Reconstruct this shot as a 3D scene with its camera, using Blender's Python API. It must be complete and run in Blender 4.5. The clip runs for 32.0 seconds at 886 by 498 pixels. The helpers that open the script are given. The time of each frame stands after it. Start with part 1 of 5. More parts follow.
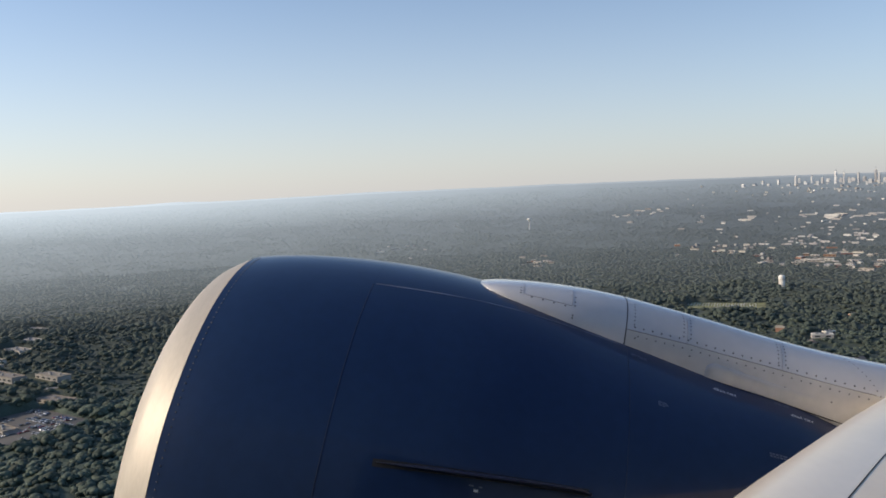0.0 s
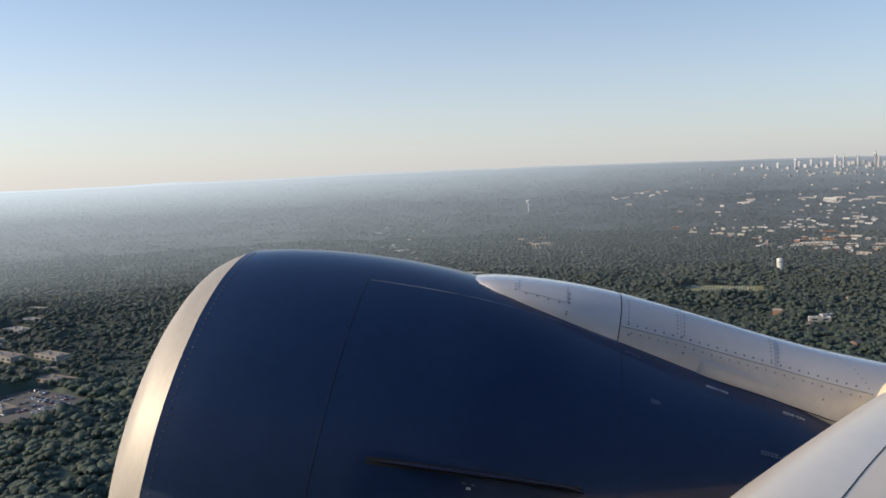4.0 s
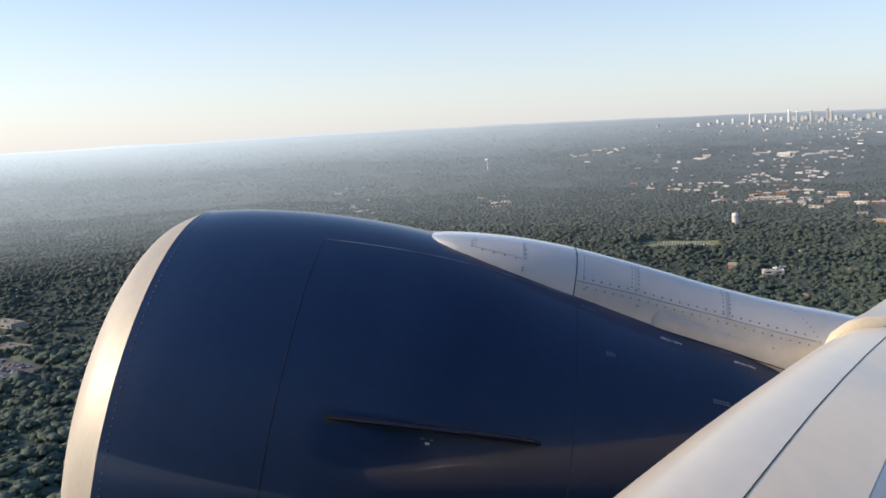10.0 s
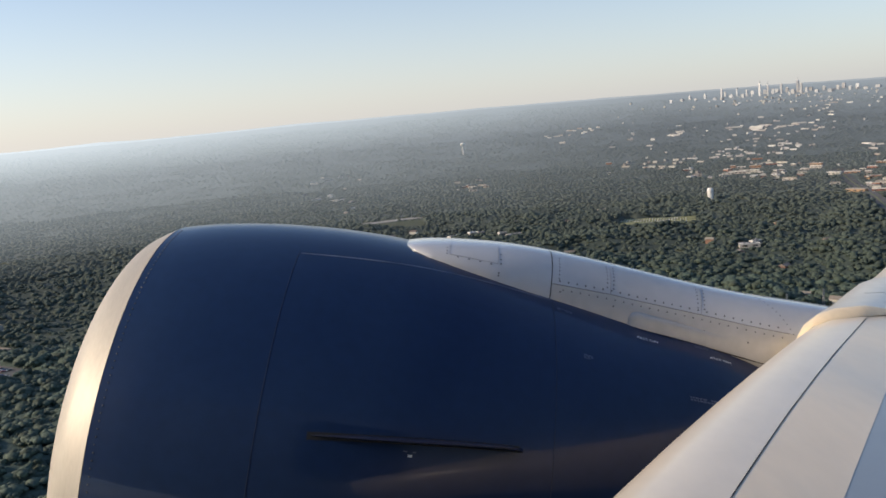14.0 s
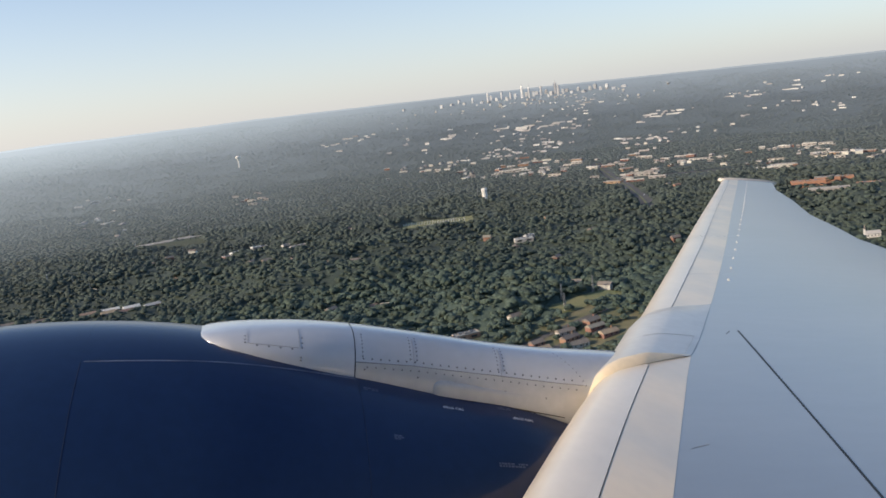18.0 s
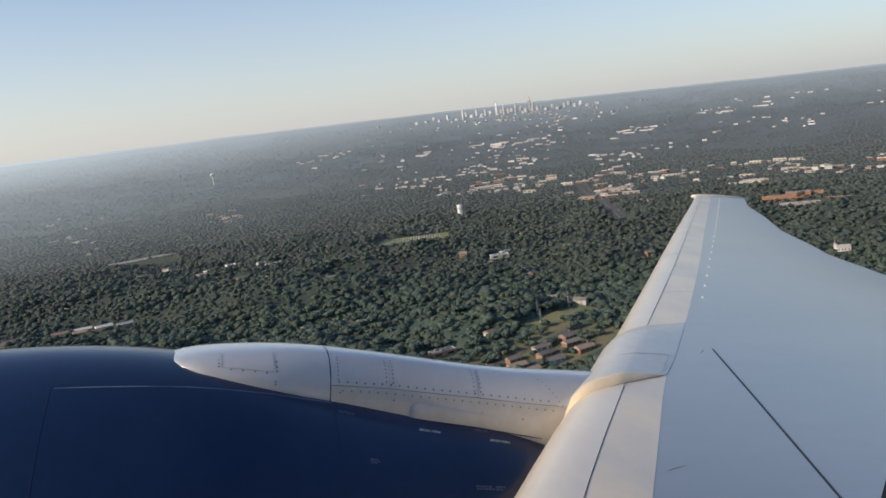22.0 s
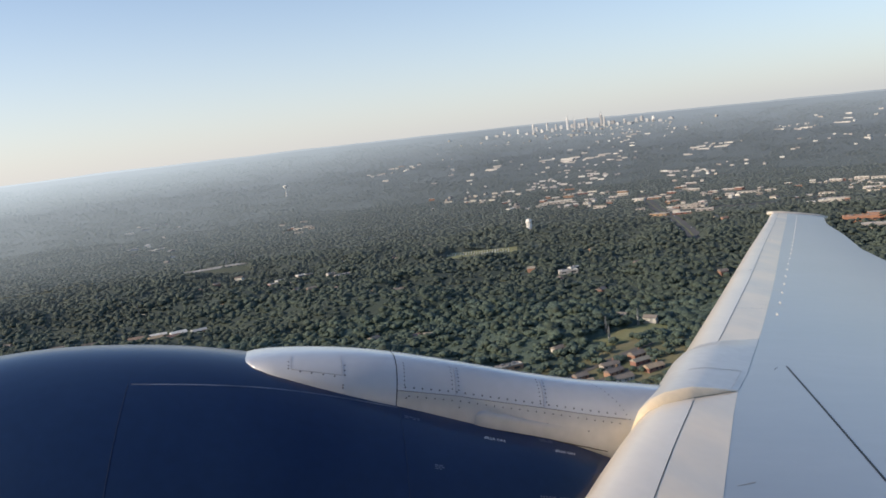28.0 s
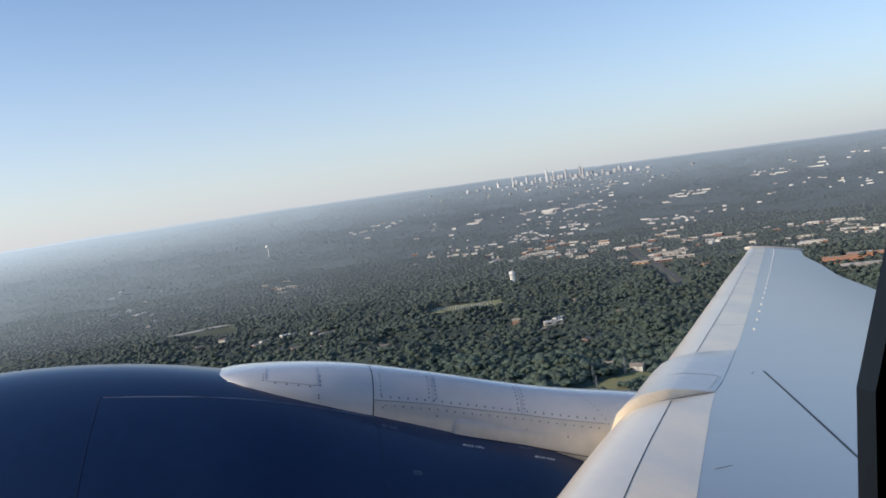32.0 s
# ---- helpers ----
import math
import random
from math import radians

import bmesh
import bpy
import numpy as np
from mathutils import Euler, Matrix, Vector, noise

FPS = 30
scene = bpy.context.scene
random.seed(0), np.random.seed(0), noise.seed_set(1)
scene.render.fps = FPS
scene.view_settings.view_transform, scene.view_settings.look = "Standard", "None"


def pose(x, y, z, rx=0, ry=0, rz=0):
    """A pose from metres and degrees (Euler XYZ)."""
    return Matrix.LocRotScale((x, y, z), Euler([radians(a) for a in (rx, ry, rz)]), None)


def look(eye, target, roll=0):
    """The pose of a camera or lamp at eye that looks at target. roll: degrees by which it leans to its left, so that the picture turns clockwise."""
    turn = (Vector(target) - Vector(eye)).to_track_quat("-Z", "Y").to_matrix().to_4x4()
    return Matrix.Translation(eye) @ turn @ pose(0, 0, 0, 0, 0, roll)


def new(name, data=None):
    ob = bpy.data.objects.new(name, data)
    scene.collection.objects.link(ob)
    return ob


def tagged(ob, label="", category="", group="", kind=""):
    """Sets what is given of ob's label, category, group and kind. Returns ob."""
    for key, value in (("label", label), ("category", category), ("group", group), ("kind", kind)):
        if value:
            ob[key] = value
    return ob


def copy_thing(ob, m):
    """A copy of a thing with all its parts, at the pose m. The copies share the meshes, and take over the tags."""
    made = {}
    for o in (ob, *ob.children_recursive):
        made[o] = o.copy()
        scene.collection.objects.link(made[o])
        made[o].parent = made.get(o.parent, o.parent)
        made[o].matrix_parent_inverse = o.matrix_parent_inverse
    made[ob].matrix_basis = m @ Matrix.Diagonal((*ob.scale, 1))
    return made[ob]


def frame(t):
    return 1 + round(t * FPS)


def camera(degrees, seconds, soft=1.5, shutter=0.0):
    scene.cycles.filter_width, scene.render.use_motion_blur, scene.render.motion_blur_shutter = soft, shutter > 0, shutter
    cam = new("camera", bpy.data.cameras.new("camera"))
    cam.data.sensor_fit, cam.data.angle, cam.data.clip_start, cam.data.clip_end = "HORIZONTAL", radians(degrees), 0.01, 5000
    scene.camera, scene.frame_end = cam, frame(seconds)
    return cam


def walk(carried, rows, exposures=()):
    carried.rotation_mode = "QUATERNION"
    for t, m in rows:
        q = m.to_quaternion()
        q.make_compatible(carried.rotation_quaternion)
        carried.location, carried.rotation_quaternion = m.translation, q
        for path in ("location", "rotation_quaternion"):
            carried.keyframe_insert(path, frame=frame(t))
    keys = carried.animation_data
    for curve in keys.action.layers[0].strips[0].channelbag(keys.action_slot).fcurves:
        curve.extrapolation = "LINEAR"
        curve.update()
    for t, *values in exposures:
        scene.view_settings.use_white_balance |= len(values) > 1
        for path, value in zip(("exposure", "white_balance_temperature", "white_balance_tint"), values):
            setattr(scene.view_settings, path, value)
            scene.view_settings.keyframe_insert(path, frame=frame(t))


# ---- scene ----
# ---- camera ----
cam = camera(54.0, 32.0, soft=1.7)
ROWS = [
    (0.0, pose(-0.063, -0.099, 191.553, 86.029, 2.287, 5.048)),
    (0.5, pose(-0.064, -0.095, 191.598, 85.753, 2.288, 4.987)),
    (1.0, pose(-0.060, -0.097, 191.636, 85.594, 2.289, 5.087)),
    (1.5, pose(-0.051, -0.088, 191.662, 85.492, 2.733, 5.047)),
    (2.0, pose(-0.044, -0.084, 191.679, 85.048, 2.515, 4.956)),
    (2.5, pose(-0.047, -0.081, 191.688, 84.841, 2.392, 5.065)),
    (3.0, pose(-0.049, -0.085, 191.689, 84.842, 2.265, 4.997)),
    (3.5, pose(-0.045, -0.088, 191.678, 84.771, 2.284, 5.154)),
    (4.0, pose(-0.032, -0.096, 191.656, 84.803, 2.005, 4.982)),
    (4.5, pose(-0.013, -0.098, 191.621, 83.701, 0.873, 5.252)),
    (6.5, pose(0.002, -0.087, 191.572, 81.145, 1.023, 3.855)),
    (7.0, pose(0.010, -0.078, 191.564, 80.819, 0.892, 3.809)),
    (7.5, pose(0.018, -0.085, 191.556, 81.061, 1.237, 3.961)),
    (8.0, pose(0.028, -0.112, 191.551, 81.271, 1.876, 4.456)),
    (8.5, pose(0.014, -0.093, 191.593, 81.454, 1.937, 4.161)),
    (9.0, pose(0.002, -0.083, 191.627, 81.942, 2.201, 2.619)),
    (9.5, pose(-0.003, -0.081, 191.644, 82.109, 2.949, 2.059)),
    (10.0, pose(-0.004, -0.081, 191.638, 82.037, 2.636, 2.273)),
    (10.5, pose(-0.002, -0.086, 191.613, 82.458, 2.933, 2.441)),
    (11.0, pose(0.005, -0.095, 191.585, 83.073, 3.261, 2.718)),
    (11.5, pose(0.000, -0.092, 191.612, 82.559, 3.435, 2.562)),
    (12.0, pose(0.002, -0.092, 191.650, 82.359, 3.070, 2.213)),
    (12.5, pose(0.006, -0.090, 191.685, 82.385, 3.941, 2.998)),
    (13.0, pose(0.010, -0.089, 191.722, 82.059, 4.293, 2.674)),
    (13.5, pose(0.021, -0.088, 191.745, 81.393, 4.658, 2.728)),
    (14.0, pose(0.031, -0.080, 191.798, 80.985, 4.662, 0.563)),
    (14.5, pose(0.037, -0.066, 191.901, 79.955, 5.018, -1.194)),
    (15.0, pose(0.037, -0.034, 192.044, 79.651, 5.186, -3.011)),
    (15.5, pose(0.032, -0.018, 192.156, 78.932, 6.696, -5.770)),
    (17.5, pose(0.024, 0.076, 192.257, 80.241, 6.712, -11.645)),
    (18.0, pose(0.007, 0.091, 192.283, 80.096, 6.627, -14.104)),
    (18.5, pose(0.005, 0.082, 192.288, 80.153, 6.846, -13.728)),
    (19.0, pose(0.009, 0.081, 192.292, 79.861, 6.595, -13.385)),
    (19.5, pose(0.020, 0.087, 192.302, 80.108, 7.126, -14.260)),
    (20.0, pose(0.032, 0.097, 192.319, 80.778, 6.810, -18.011)),
    (20.5, pose(0.019, 0.093, 192.306, 80.925, 6.890, -17.226)),
    (21.0, pose(0.012, 0.094, 192.306, 80.983, 7.725, -17.180)),
    (21.5, pose(0.012, 0.099, 192.309, 81.255, 7.701, -16.582)),
    (22.0, pose(0.018, 0.106, 192.317, 80.994, 6.720, -15.740)),
    (22.5, pose(0.013, 0.091, 192.309, 81.510, 6.583, -13.110)),
    (23.0, pose(0.015, 0.085, 192.310, 82.217, 6.934, -12.995)),
    (23.5, pose(0.015, 0.092, 192.316, 82.257, 6.473, -12.464)),
    (24.0, pose(0.022, 0.110, 192.331, 82.353, 6.163, -12.038)),
    (24.5, pose(0.016, 0.093, 192.318, 82.313, 6.028, -12.112)),
    (25.0, pose(0.014, 0.083, 192.312, 82.374, 6.332, -11.750)),
    (25.5, pose(0.014, 0.078, 192.307, 82.313, 6.262, -11.500)),
    (27.5, pose(0.007, 0.077, 192.290, 82.391, 6.473, -11.174)),
    (28.0, pose(0.007, 0.077, 192.278, 82.434, 6.325, -11.116)),
    (28.5, pose(0.010, 0.083, 192.273, 82.428, 6.467, -11.029)),
    (29.0, pose(0.015, 0.093, 192.278, 82.293, 6.200, -10.985)),
    (29.5, pose(0.013, 0.082, 192.274, 82.236, 6.604, -10.979)),
    (30.0, pose(0.009, 0.072, 192.249, 82.308, 6.491, -10.948)),
    (30.5, pose(0.014, 0.060, 192.205, 82.794, 6.634, -11.155)),
    (31.0, pose(0.024, 0.042, 192.119, 84.076, 6.514, -12.823)),
    (31.5, pose(0.033, 0.025, 192.027, 85.370, 7.642, -13.659)),
    (32.0, pose(0.030, -0.003, 191.936, 85.888, 8.066, -12.395)),
]
walk(cam, ROWS, exposures=[(0.0, 0.34, 6750, 10), (3.0, 0.32, 6750, 10), (8.0, 0.68, 6700, 10), (12.0, 0.66, 6800, 10), (13.0, 0.62, 6900, 10), (14.0, 0.46, 6950, 10), (15.0, 0.50, 6950, 10), (18.0, 0.54, 6850, 10), (20.0, 0.48, 6850, 10), (24.0, 0.29, 6800, 10), (25.0, 0.36, 6800, 10), (28.0, 0.52, 6800, 10), (29.0, 0.58, 6800, 10), (30.0, 0.55, 6700, 10), (31.0, 0.54, 6500, 10), (32.0, 0.44, 6300, 9)])

# ---- world, sun ----
EYE = 192.0                       # the cabin's height over the ground
SUN_AZ, SUN_EL = -93.0, 22.5      # bearing from +Y towards +X, height
world = bpy.data.worlds.new("sky")
scene.world = world
world.use_nodes = True
wn = world.node_tree.nodes
sky = wn.new("ShaderNodeTexSky")
sky.sky_type = "NISHITA"
sky.sun_disc = False
sky.sun_elevation = radians(SUN_EL)
sky.sun_rotation = radians(SUN_AZ)
sky.altitude = 300
sky.air_density = 0.82
sky.dust_density = 0.5
sky.ozone_density = 2.4
wn["Background"].inputs["Strength"].default_value = 0.13
# a band of pale haze all round, thinning out upwards
wl = world.node_tree.links
wtc, wsep, wmr, wpw, wmix = (wn.new("ShaderNode" + k) for k in ("TexCoord", "SeparateXYZ", "MapRange", "Math", "Mix"))
wl.new(wtc.outputs["Generated"], wsep.inputs[0])
wl.new(wsep.outputs["Z"], wmr.inputs["Value"])
wmr.inputs["From Min"].default_value, wmr.inputs["From Max"].default_value = 0.0, 0.38
wmr.inputs["To Min"].default_value, wmr.inputs["To Max"].default_value = 1.0, 0.0
wpw.operation = "POWER"
wpw.inputs[1].default_value = 2.2
wl.new(wmr.outputs[0], wpw.inputs[0])
wsc = wn.new("ShaderNodeMath")
wsc.operation = "MULTIPLY"
wsc.inputs[1].default_value = 0.79
wl.new(wpw.outputs[0], wsc.inputs[0])
wmix.data_type = "RGBA"
wl.new(wsc.outputs[0], wmix.inputs["Factor"])
wl.new(sky.outputs[0], wmix.inputs["A"])
# the haze is brighter towards the sun
wside, whue = wn.new("ShaderNodeMapRange"), wn.new("ShaderNodeMix")
wside.inputs["From Min"].default_value, wside.inputs["From Max"].default_value = -0.65, 0.75
wl.new(wsep.outputs["X"], wside.inputs["Value"])
whue.data_type = "RGBA"
whue.inputs["A"].default_value, whue.inputs["B"].default_value = (4.5, 4.4, 4.45, 1), (2.75, 2.9, 3.3, 1)
wl.new(wside.outputs[0], whue.inputs["Factor"])
wl.new(whue.outputs["Result"], wmix.inputs["B"])
wl.new(wmix.outputs["Result"], wn["Background"].inputs["Color"])
sun_data = bpy.data.lights.new("sun", "SUN")
sun_data.energy = 3.4
sun_data.angle = radians(0.6)
sun_data.color = (1.0, 0.83, 0.64)
sun = new("sun", sun_data)
sa, se = radians(SUN_AZ), radians(SUN_EL)
SUN_DIR = Vector((math.sin(sa) * math.cos(se), math.cos(sa) * math.cos(se), math.sin(se)))
sun.matrix_world = look(SUN_DIR * 100 + Vector((0, 0, 400)), (0, 0, 400))


# ---- materials ----
def mat(name, base, rough=0.6, metal=0.0, second=None, scale=1.0, fine=None, bump=0.0, bump_scale=None, island=0.0,
        obj_random=0.0, coat=0.0, coat_rough=0.08, ripple=0.0, spec=0.5, stretch=None, coords="Object", lo=0.35, hi=0.65, emit=0.0, grain=0.14):
    """A procedural surface: two colours mixed by coarse and fine noise, a bump, variation by island or by object."""
    m = bpy.data.materials.new(name)
    m.use_nodes = True
    nt = m.node_tree
    n, l = nt.nodes, nt.links
    bsdf = n["Principled BSDF"]
    bsdf.inputs["Roughness"].default_value = rough
    bsdf.inputs["Metallic"].default_value = metal
    bsdf.inputs["Specular IOR Level"].default_value = spec
    bsdf.inputs["Coat Weight"].default_value = coat
    bsdf.inputs["Coat Roughness"].default_value = coat_rough
    tc = n.new("ShaderNodeTexCoord")
    mp = n.new("ShaderNodeMapping")
    l.new(tc.outputs[coords], mp.inputs["Vector"])
    if stretch:
        mp.inputs["Scale"].default_value = stretch
    second = second or tuple(c * 0.8 for c in base)
    big = n.new("ShaderNodeTexNoise")
    big.inputs["Scale"].default_value = scale
    big.inputs["Detail"].default_value = 5
    l.new(mp.outputs[0], big.inputs["Vector"])
    ramp = n.new("ShaderNodeMapRange")
    ramp.inputs["From Min"].default_value, ramp.inputs["From Max"].default_value = lo, hi
    l.new(big.outputs["Fac"], ramp.inputs["Value"])
    mix = n.new("ShaderNodeMix")
    mix.data_type = "RGBA"
    mix.inputs["A"].default_value, mix.inputs["B"].default_value = (*base, 1), (*second, 1)
    l.new(ramp.outputs[0], mix.inputs["Factor"])
    col = mix.outputs["Result"]
    small = n.new("ShaderNodeTexNoise")
    small.inputs["Scale"].default_value = fine or scale * 9
    small.inputs["Detail"].default_value = 4
    l.new(mp.outputs[0], small.inputs["Vector"])
    val = n.new("ShaderNodeMapRange")
    val.inputs["To Min"].default_value, val.inputs["To Max"].default_value = 1 - grain, 1 + grain
    l.new(small.outputs["Fac"], val.inputs["Value"])
    hsv = n.new("ShaderNodeHueSaturation")
    l.new(col, hsv.inputs["Color"])
    value = val.outputs[0]
    for amount, node, socket in ((island, "ShaderNodeNewGeometry", "Random Per Island"), (obj_random, "ShaderNodeObjectInfo", "Random")):
        if amount:
            r = n.new(node)
            v2 = n.new("ShaderNodeMapRange")
            v2.inputs["To Min"].default_value, v2.inputs["To Max"].default_value = 1 - amount, 1 + amount
            l.new(r.outputs[socket], v2.inputs["Value"])
            mul = n.new("ShaderNodeMath")
            mul.operation = "MULTIPLY"
            l.new(value, mul.inputs[0])
            l.new(v2.outputs[0], mul.inputs[1])
            value = mul.outputs[0]
            hue = n.new("ShaderNodeMapRange")
            hue.inputs["To Min"].default_value, hue.inputs["To Max"].default_value = 0.5 - amount * 0.10, 0.5 + amount * 0.10
            l.new(r.outputs[socket], hue.inputs["Value"])
            l.new(hue.outputs[0], hsv.inputs["Hue"])
    l.new(value, hsv.inputs["Value"])
    l.new(hsv.outputs[0], bsdf.inputs["Base Color"])
    rr = n.new("ShaderNodeMapRange")
    rr.inputs["To Min"].default_value, rr.inputs["To Max"].default_value = max(0.02, rough * 0.85), min(1, rough * 1.15)
    l.new(big.outputs["Fac"], rr.inputs["Value"])
    l.new(rr.outputs[0], bsdf.inputs["Roughness"])
    if bump:
        b = n.new("ShaderNodeBump")
        b.inputs["Strength"].default_value = bump
        b.inputs["Distance"].default_value = 1.0 / (bump_scale or fine or scale * 9) * 0.5
        bn = n.new("ShaderNodeTexNoise")
        bn.inputs["Scale"].default_value = bump_scale or fine or scale * 9
        bn.inputs["Detail"].default_value = 3
        l.new(mp.outputs[0], bn.inputs["Vector"])
        l.new(bn.outputs["Fac"], b.inputs["Height"])
        l.new(b.outputs[0], bsdf.inputs["Normal"])
    if ripple:
        wave, wn_ = n.new("ShaderNodeBump"), n.new("ShaderNodeTexNoise")
        wn_.inputs["Scale"].default_value, wn_.inputs["Detail"].default_value = 1.7, 1
        wave.inputs["Strength"].default_value, wave.inputs["Distance"].default_value = 1.0, ripple
        l.new(mp.outputs[0], wn_.inputs["Vector"])
        l.new(wn_.outputs["Fac"], wave.inputs["Height"])
        l.new(wave.outputs[0], bsdf.inputs["Coat Normal"])
    if emit:
        l.new(hsv.outputs[0], bsdf.inputs["Emission Color"])
        bsdf.inputs["Emission Strength"].default_value = emit
    return m


M_BLUE = mat("blue_paint", (0.0085, 0.025, 0.078), 0.30, 0.0, (0.0115, 0.031, 0.088), 0.9, 14, spec=0.16, coat=0.34, coat_rough=0.02, ripple=0.0012)
M_LIP = mat("polished_lip", (0.43, 0.40, 0.355), 0.54, 0.16, (0.38, 0.355, 0.32), 1.2, 18, spec=0.4, bump=0.02, stretch=(4, 1, 1))
M_PYLON = mat("pylon_paint", (0.52, 0.535, 0.56), 0.24, 0.0, (0.47, 0.48, 0.50), 0.8, 12, coat=0.7, grain=0.06)
M_WING = mat("wing_grey_paint", (0.250, 0.285, 0.325), 0.30, 0.0, (0.310, 0.340, 0.372), 0.5, 8, coat=0.35, coat_rough=0.12, stretch=(0.35, 0.9, 1), grain=0.05)
M_LEPANEL = mat("leading_edge_panel_paint", (0.78, 0.645, 0.475), 0.34, 0.0, (0.60, 0.55, 0.47), 0.9, 9, coat=0.3, stretch=(1.6, 0.5, 1), grain=0.06)
M_SLAT = mat("slat_paint", (0.74, 0.66, 0.55), 0.30, 0.0, (0.66, 0.605, 0.53), 0.9, 10, coat=0.35, stretch=(1.4, 0.6, 1), grain=0.06)
M_COVER = mat("cover_paint", (0.58, 0.57, 0.55), 0.34, 0.0, (0.52, 0.515, 0.50), 0.7, 10, coat=0.3)
M_DARK = mat("dark_sealant", (0.02, 0.02, 0.022), 0.7, 0, None, 3)
M_BLACK = mat("black_rubber", (0.012, 0.012, 0.013), 0.55, 0, None, 3)
# near-black: the shade round the window is put into this colour
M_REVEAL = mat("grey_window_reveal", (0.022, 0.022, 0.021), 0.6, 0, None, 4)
M_YARD = mat("dry_yard", (0.11, 0.12, 0.06), 0.95, 0, (0.19, 0.17, 0.10), 0.03, 0.3)
M_RIVET = mat("grey_fastener", (0.16, 0.16, 0.17), 0.5, 0.6, None, 20)
M_MARK = mat("stencil_white", (0.70, 0.73, 0.78), 0.6, 0, None, 20)
M_MARKDIM = mat("stencil_grey", (0.10, 0.13, 0.22), 0.6, 0, None, 20)
M_WHITE = mat("fuselage_white", (0.75, 0.75, 0.76), 0.35, 0, (0.70, 0.70, 0.71), 0.5, 8, coat=0.3)
M_FOREST = mat("tree_leaves", (0.037, 0.060, 0.046), 0.85, 0, (0.064, 0.090, 0.063), 0.012, 0.75, bump=1.0, bump_scale=1.3, island=0.36, grain=0.55)
M_TRUNK = mat("bark", (0.09, 0.065, 0.045), 0.9, 0, None, 0.5, 3, bump=0.5)
M_GROUND = mat("wooded_ground", (0.060, 0.075, 0.042), 0.95, 0, (0.085, 0.092, 0.055), 0.008, 0.10, bump=0.4, bump_scale=0.14)
M_GRASS = mat("mown_grass", (0.15, 0.17, 0.075), 0.9, 0, (0.20, 0.20, 0.10), 0.02, 0.3, bump=0.3)
M_LAWN = mat("dry_lawn", (0.27, 0.26, 0.12), 0.9, 0, (0.19, 0.20, 0.085), 0.03, 0.3, bump=0.3)
M_ASPHALT = mat("asphalt", (0.085, 0.083, 0.080), 0.85, 0, (0.12, 0.115, 0.105), 0.03, 0.6)
M_CONCRETE = mat("concrete", (0.36, 0.34, 0.31), 0.85, 0, (0.28, 0.27, 0.25), 0.05, 0.8)
M_ROOFLIGHT = mat("pale_membrane_roof", (0.62, 0.595, 0.555), 0.7, 0, (0.45, 0.43, 0.40), 0.05, 0.6, obj_random=0.40)
M_ROOFGREY = mat("grey_shingle_roof", (0.24, 0.21, 0.18), 0.85, 0, (0.19, 0.165, 0.14), 0.2, 2, obj_random=0.3)
M_ROOFBROWN = mat("brown_shingle_roof", (0.36, 0.26, 0.19), 0.85, 0, (0.28, 0.20, 0.15), 0.2, 2, obj_random=0.3)
M_BRICK = mat("brick_wall", (0.34, 0.19, 0.13), 0.85, 0, (0.28, 0.16, 0.11), 0.3, 3, obj_random=0.25)
M_WALL = mat("pale_wall", (0.50, 0.47, 0.42), 0.8, 0, (0.42, 0.39, 0.35), 0.1, 1.5, obj_random=0.3)
M_TOWERWALL = mat("office_facade", (0.56, 0.55, 0.53), 0.55, 0, (0.48, 0.48, 0.48), 0.05, 0.5, obj_random=0.45)
M_PANE = mat("window_glass", (0.04, 0.05, 0.06), 0.12, 0, None, 0.3)
# skyline glass paled, with the haze put into its colour
M_BAND = mat("hazy_window_band", (0.42, 0.44, 0.47), 0.3, 0, None, 0.3)
M_TANK = mat("tank_white_paint", (0.78, 0.76, 0.71), 0.5, 0, (0.70, 0.68, 0.63), 0.08, 0.8)
M_STEEL = mat("galvanised_steel", (0.34, 0.34, 0.34), 0.5, 0.7, None, 0.5)
M_STONE = mat("headstone", (0.70, 0.68, 0.62), 0.8, 0, None, 0.5, island=0.2)
M_TYRE = mat("tyre_rubber", (0.02, 0.02, 0.02), 0.8, 0, None, 2)
CAR_PAINT = [mat("car_paint_" + nm, c, 0.28, 0.2, None, 0.5, coat=0.6) for nm, c in (
    ("silver", (0.45, 0.46, 0.48)), ("white", (0.75, 0.75, 0.74)), ("black", (0.025, 0.025, 0.028)),
    ("blue", (0.05, 0.09, 0.22)), ("red", (0.30, 0.04, 0.035)), ("grey", (0.17, 0.18, 0.19)))]


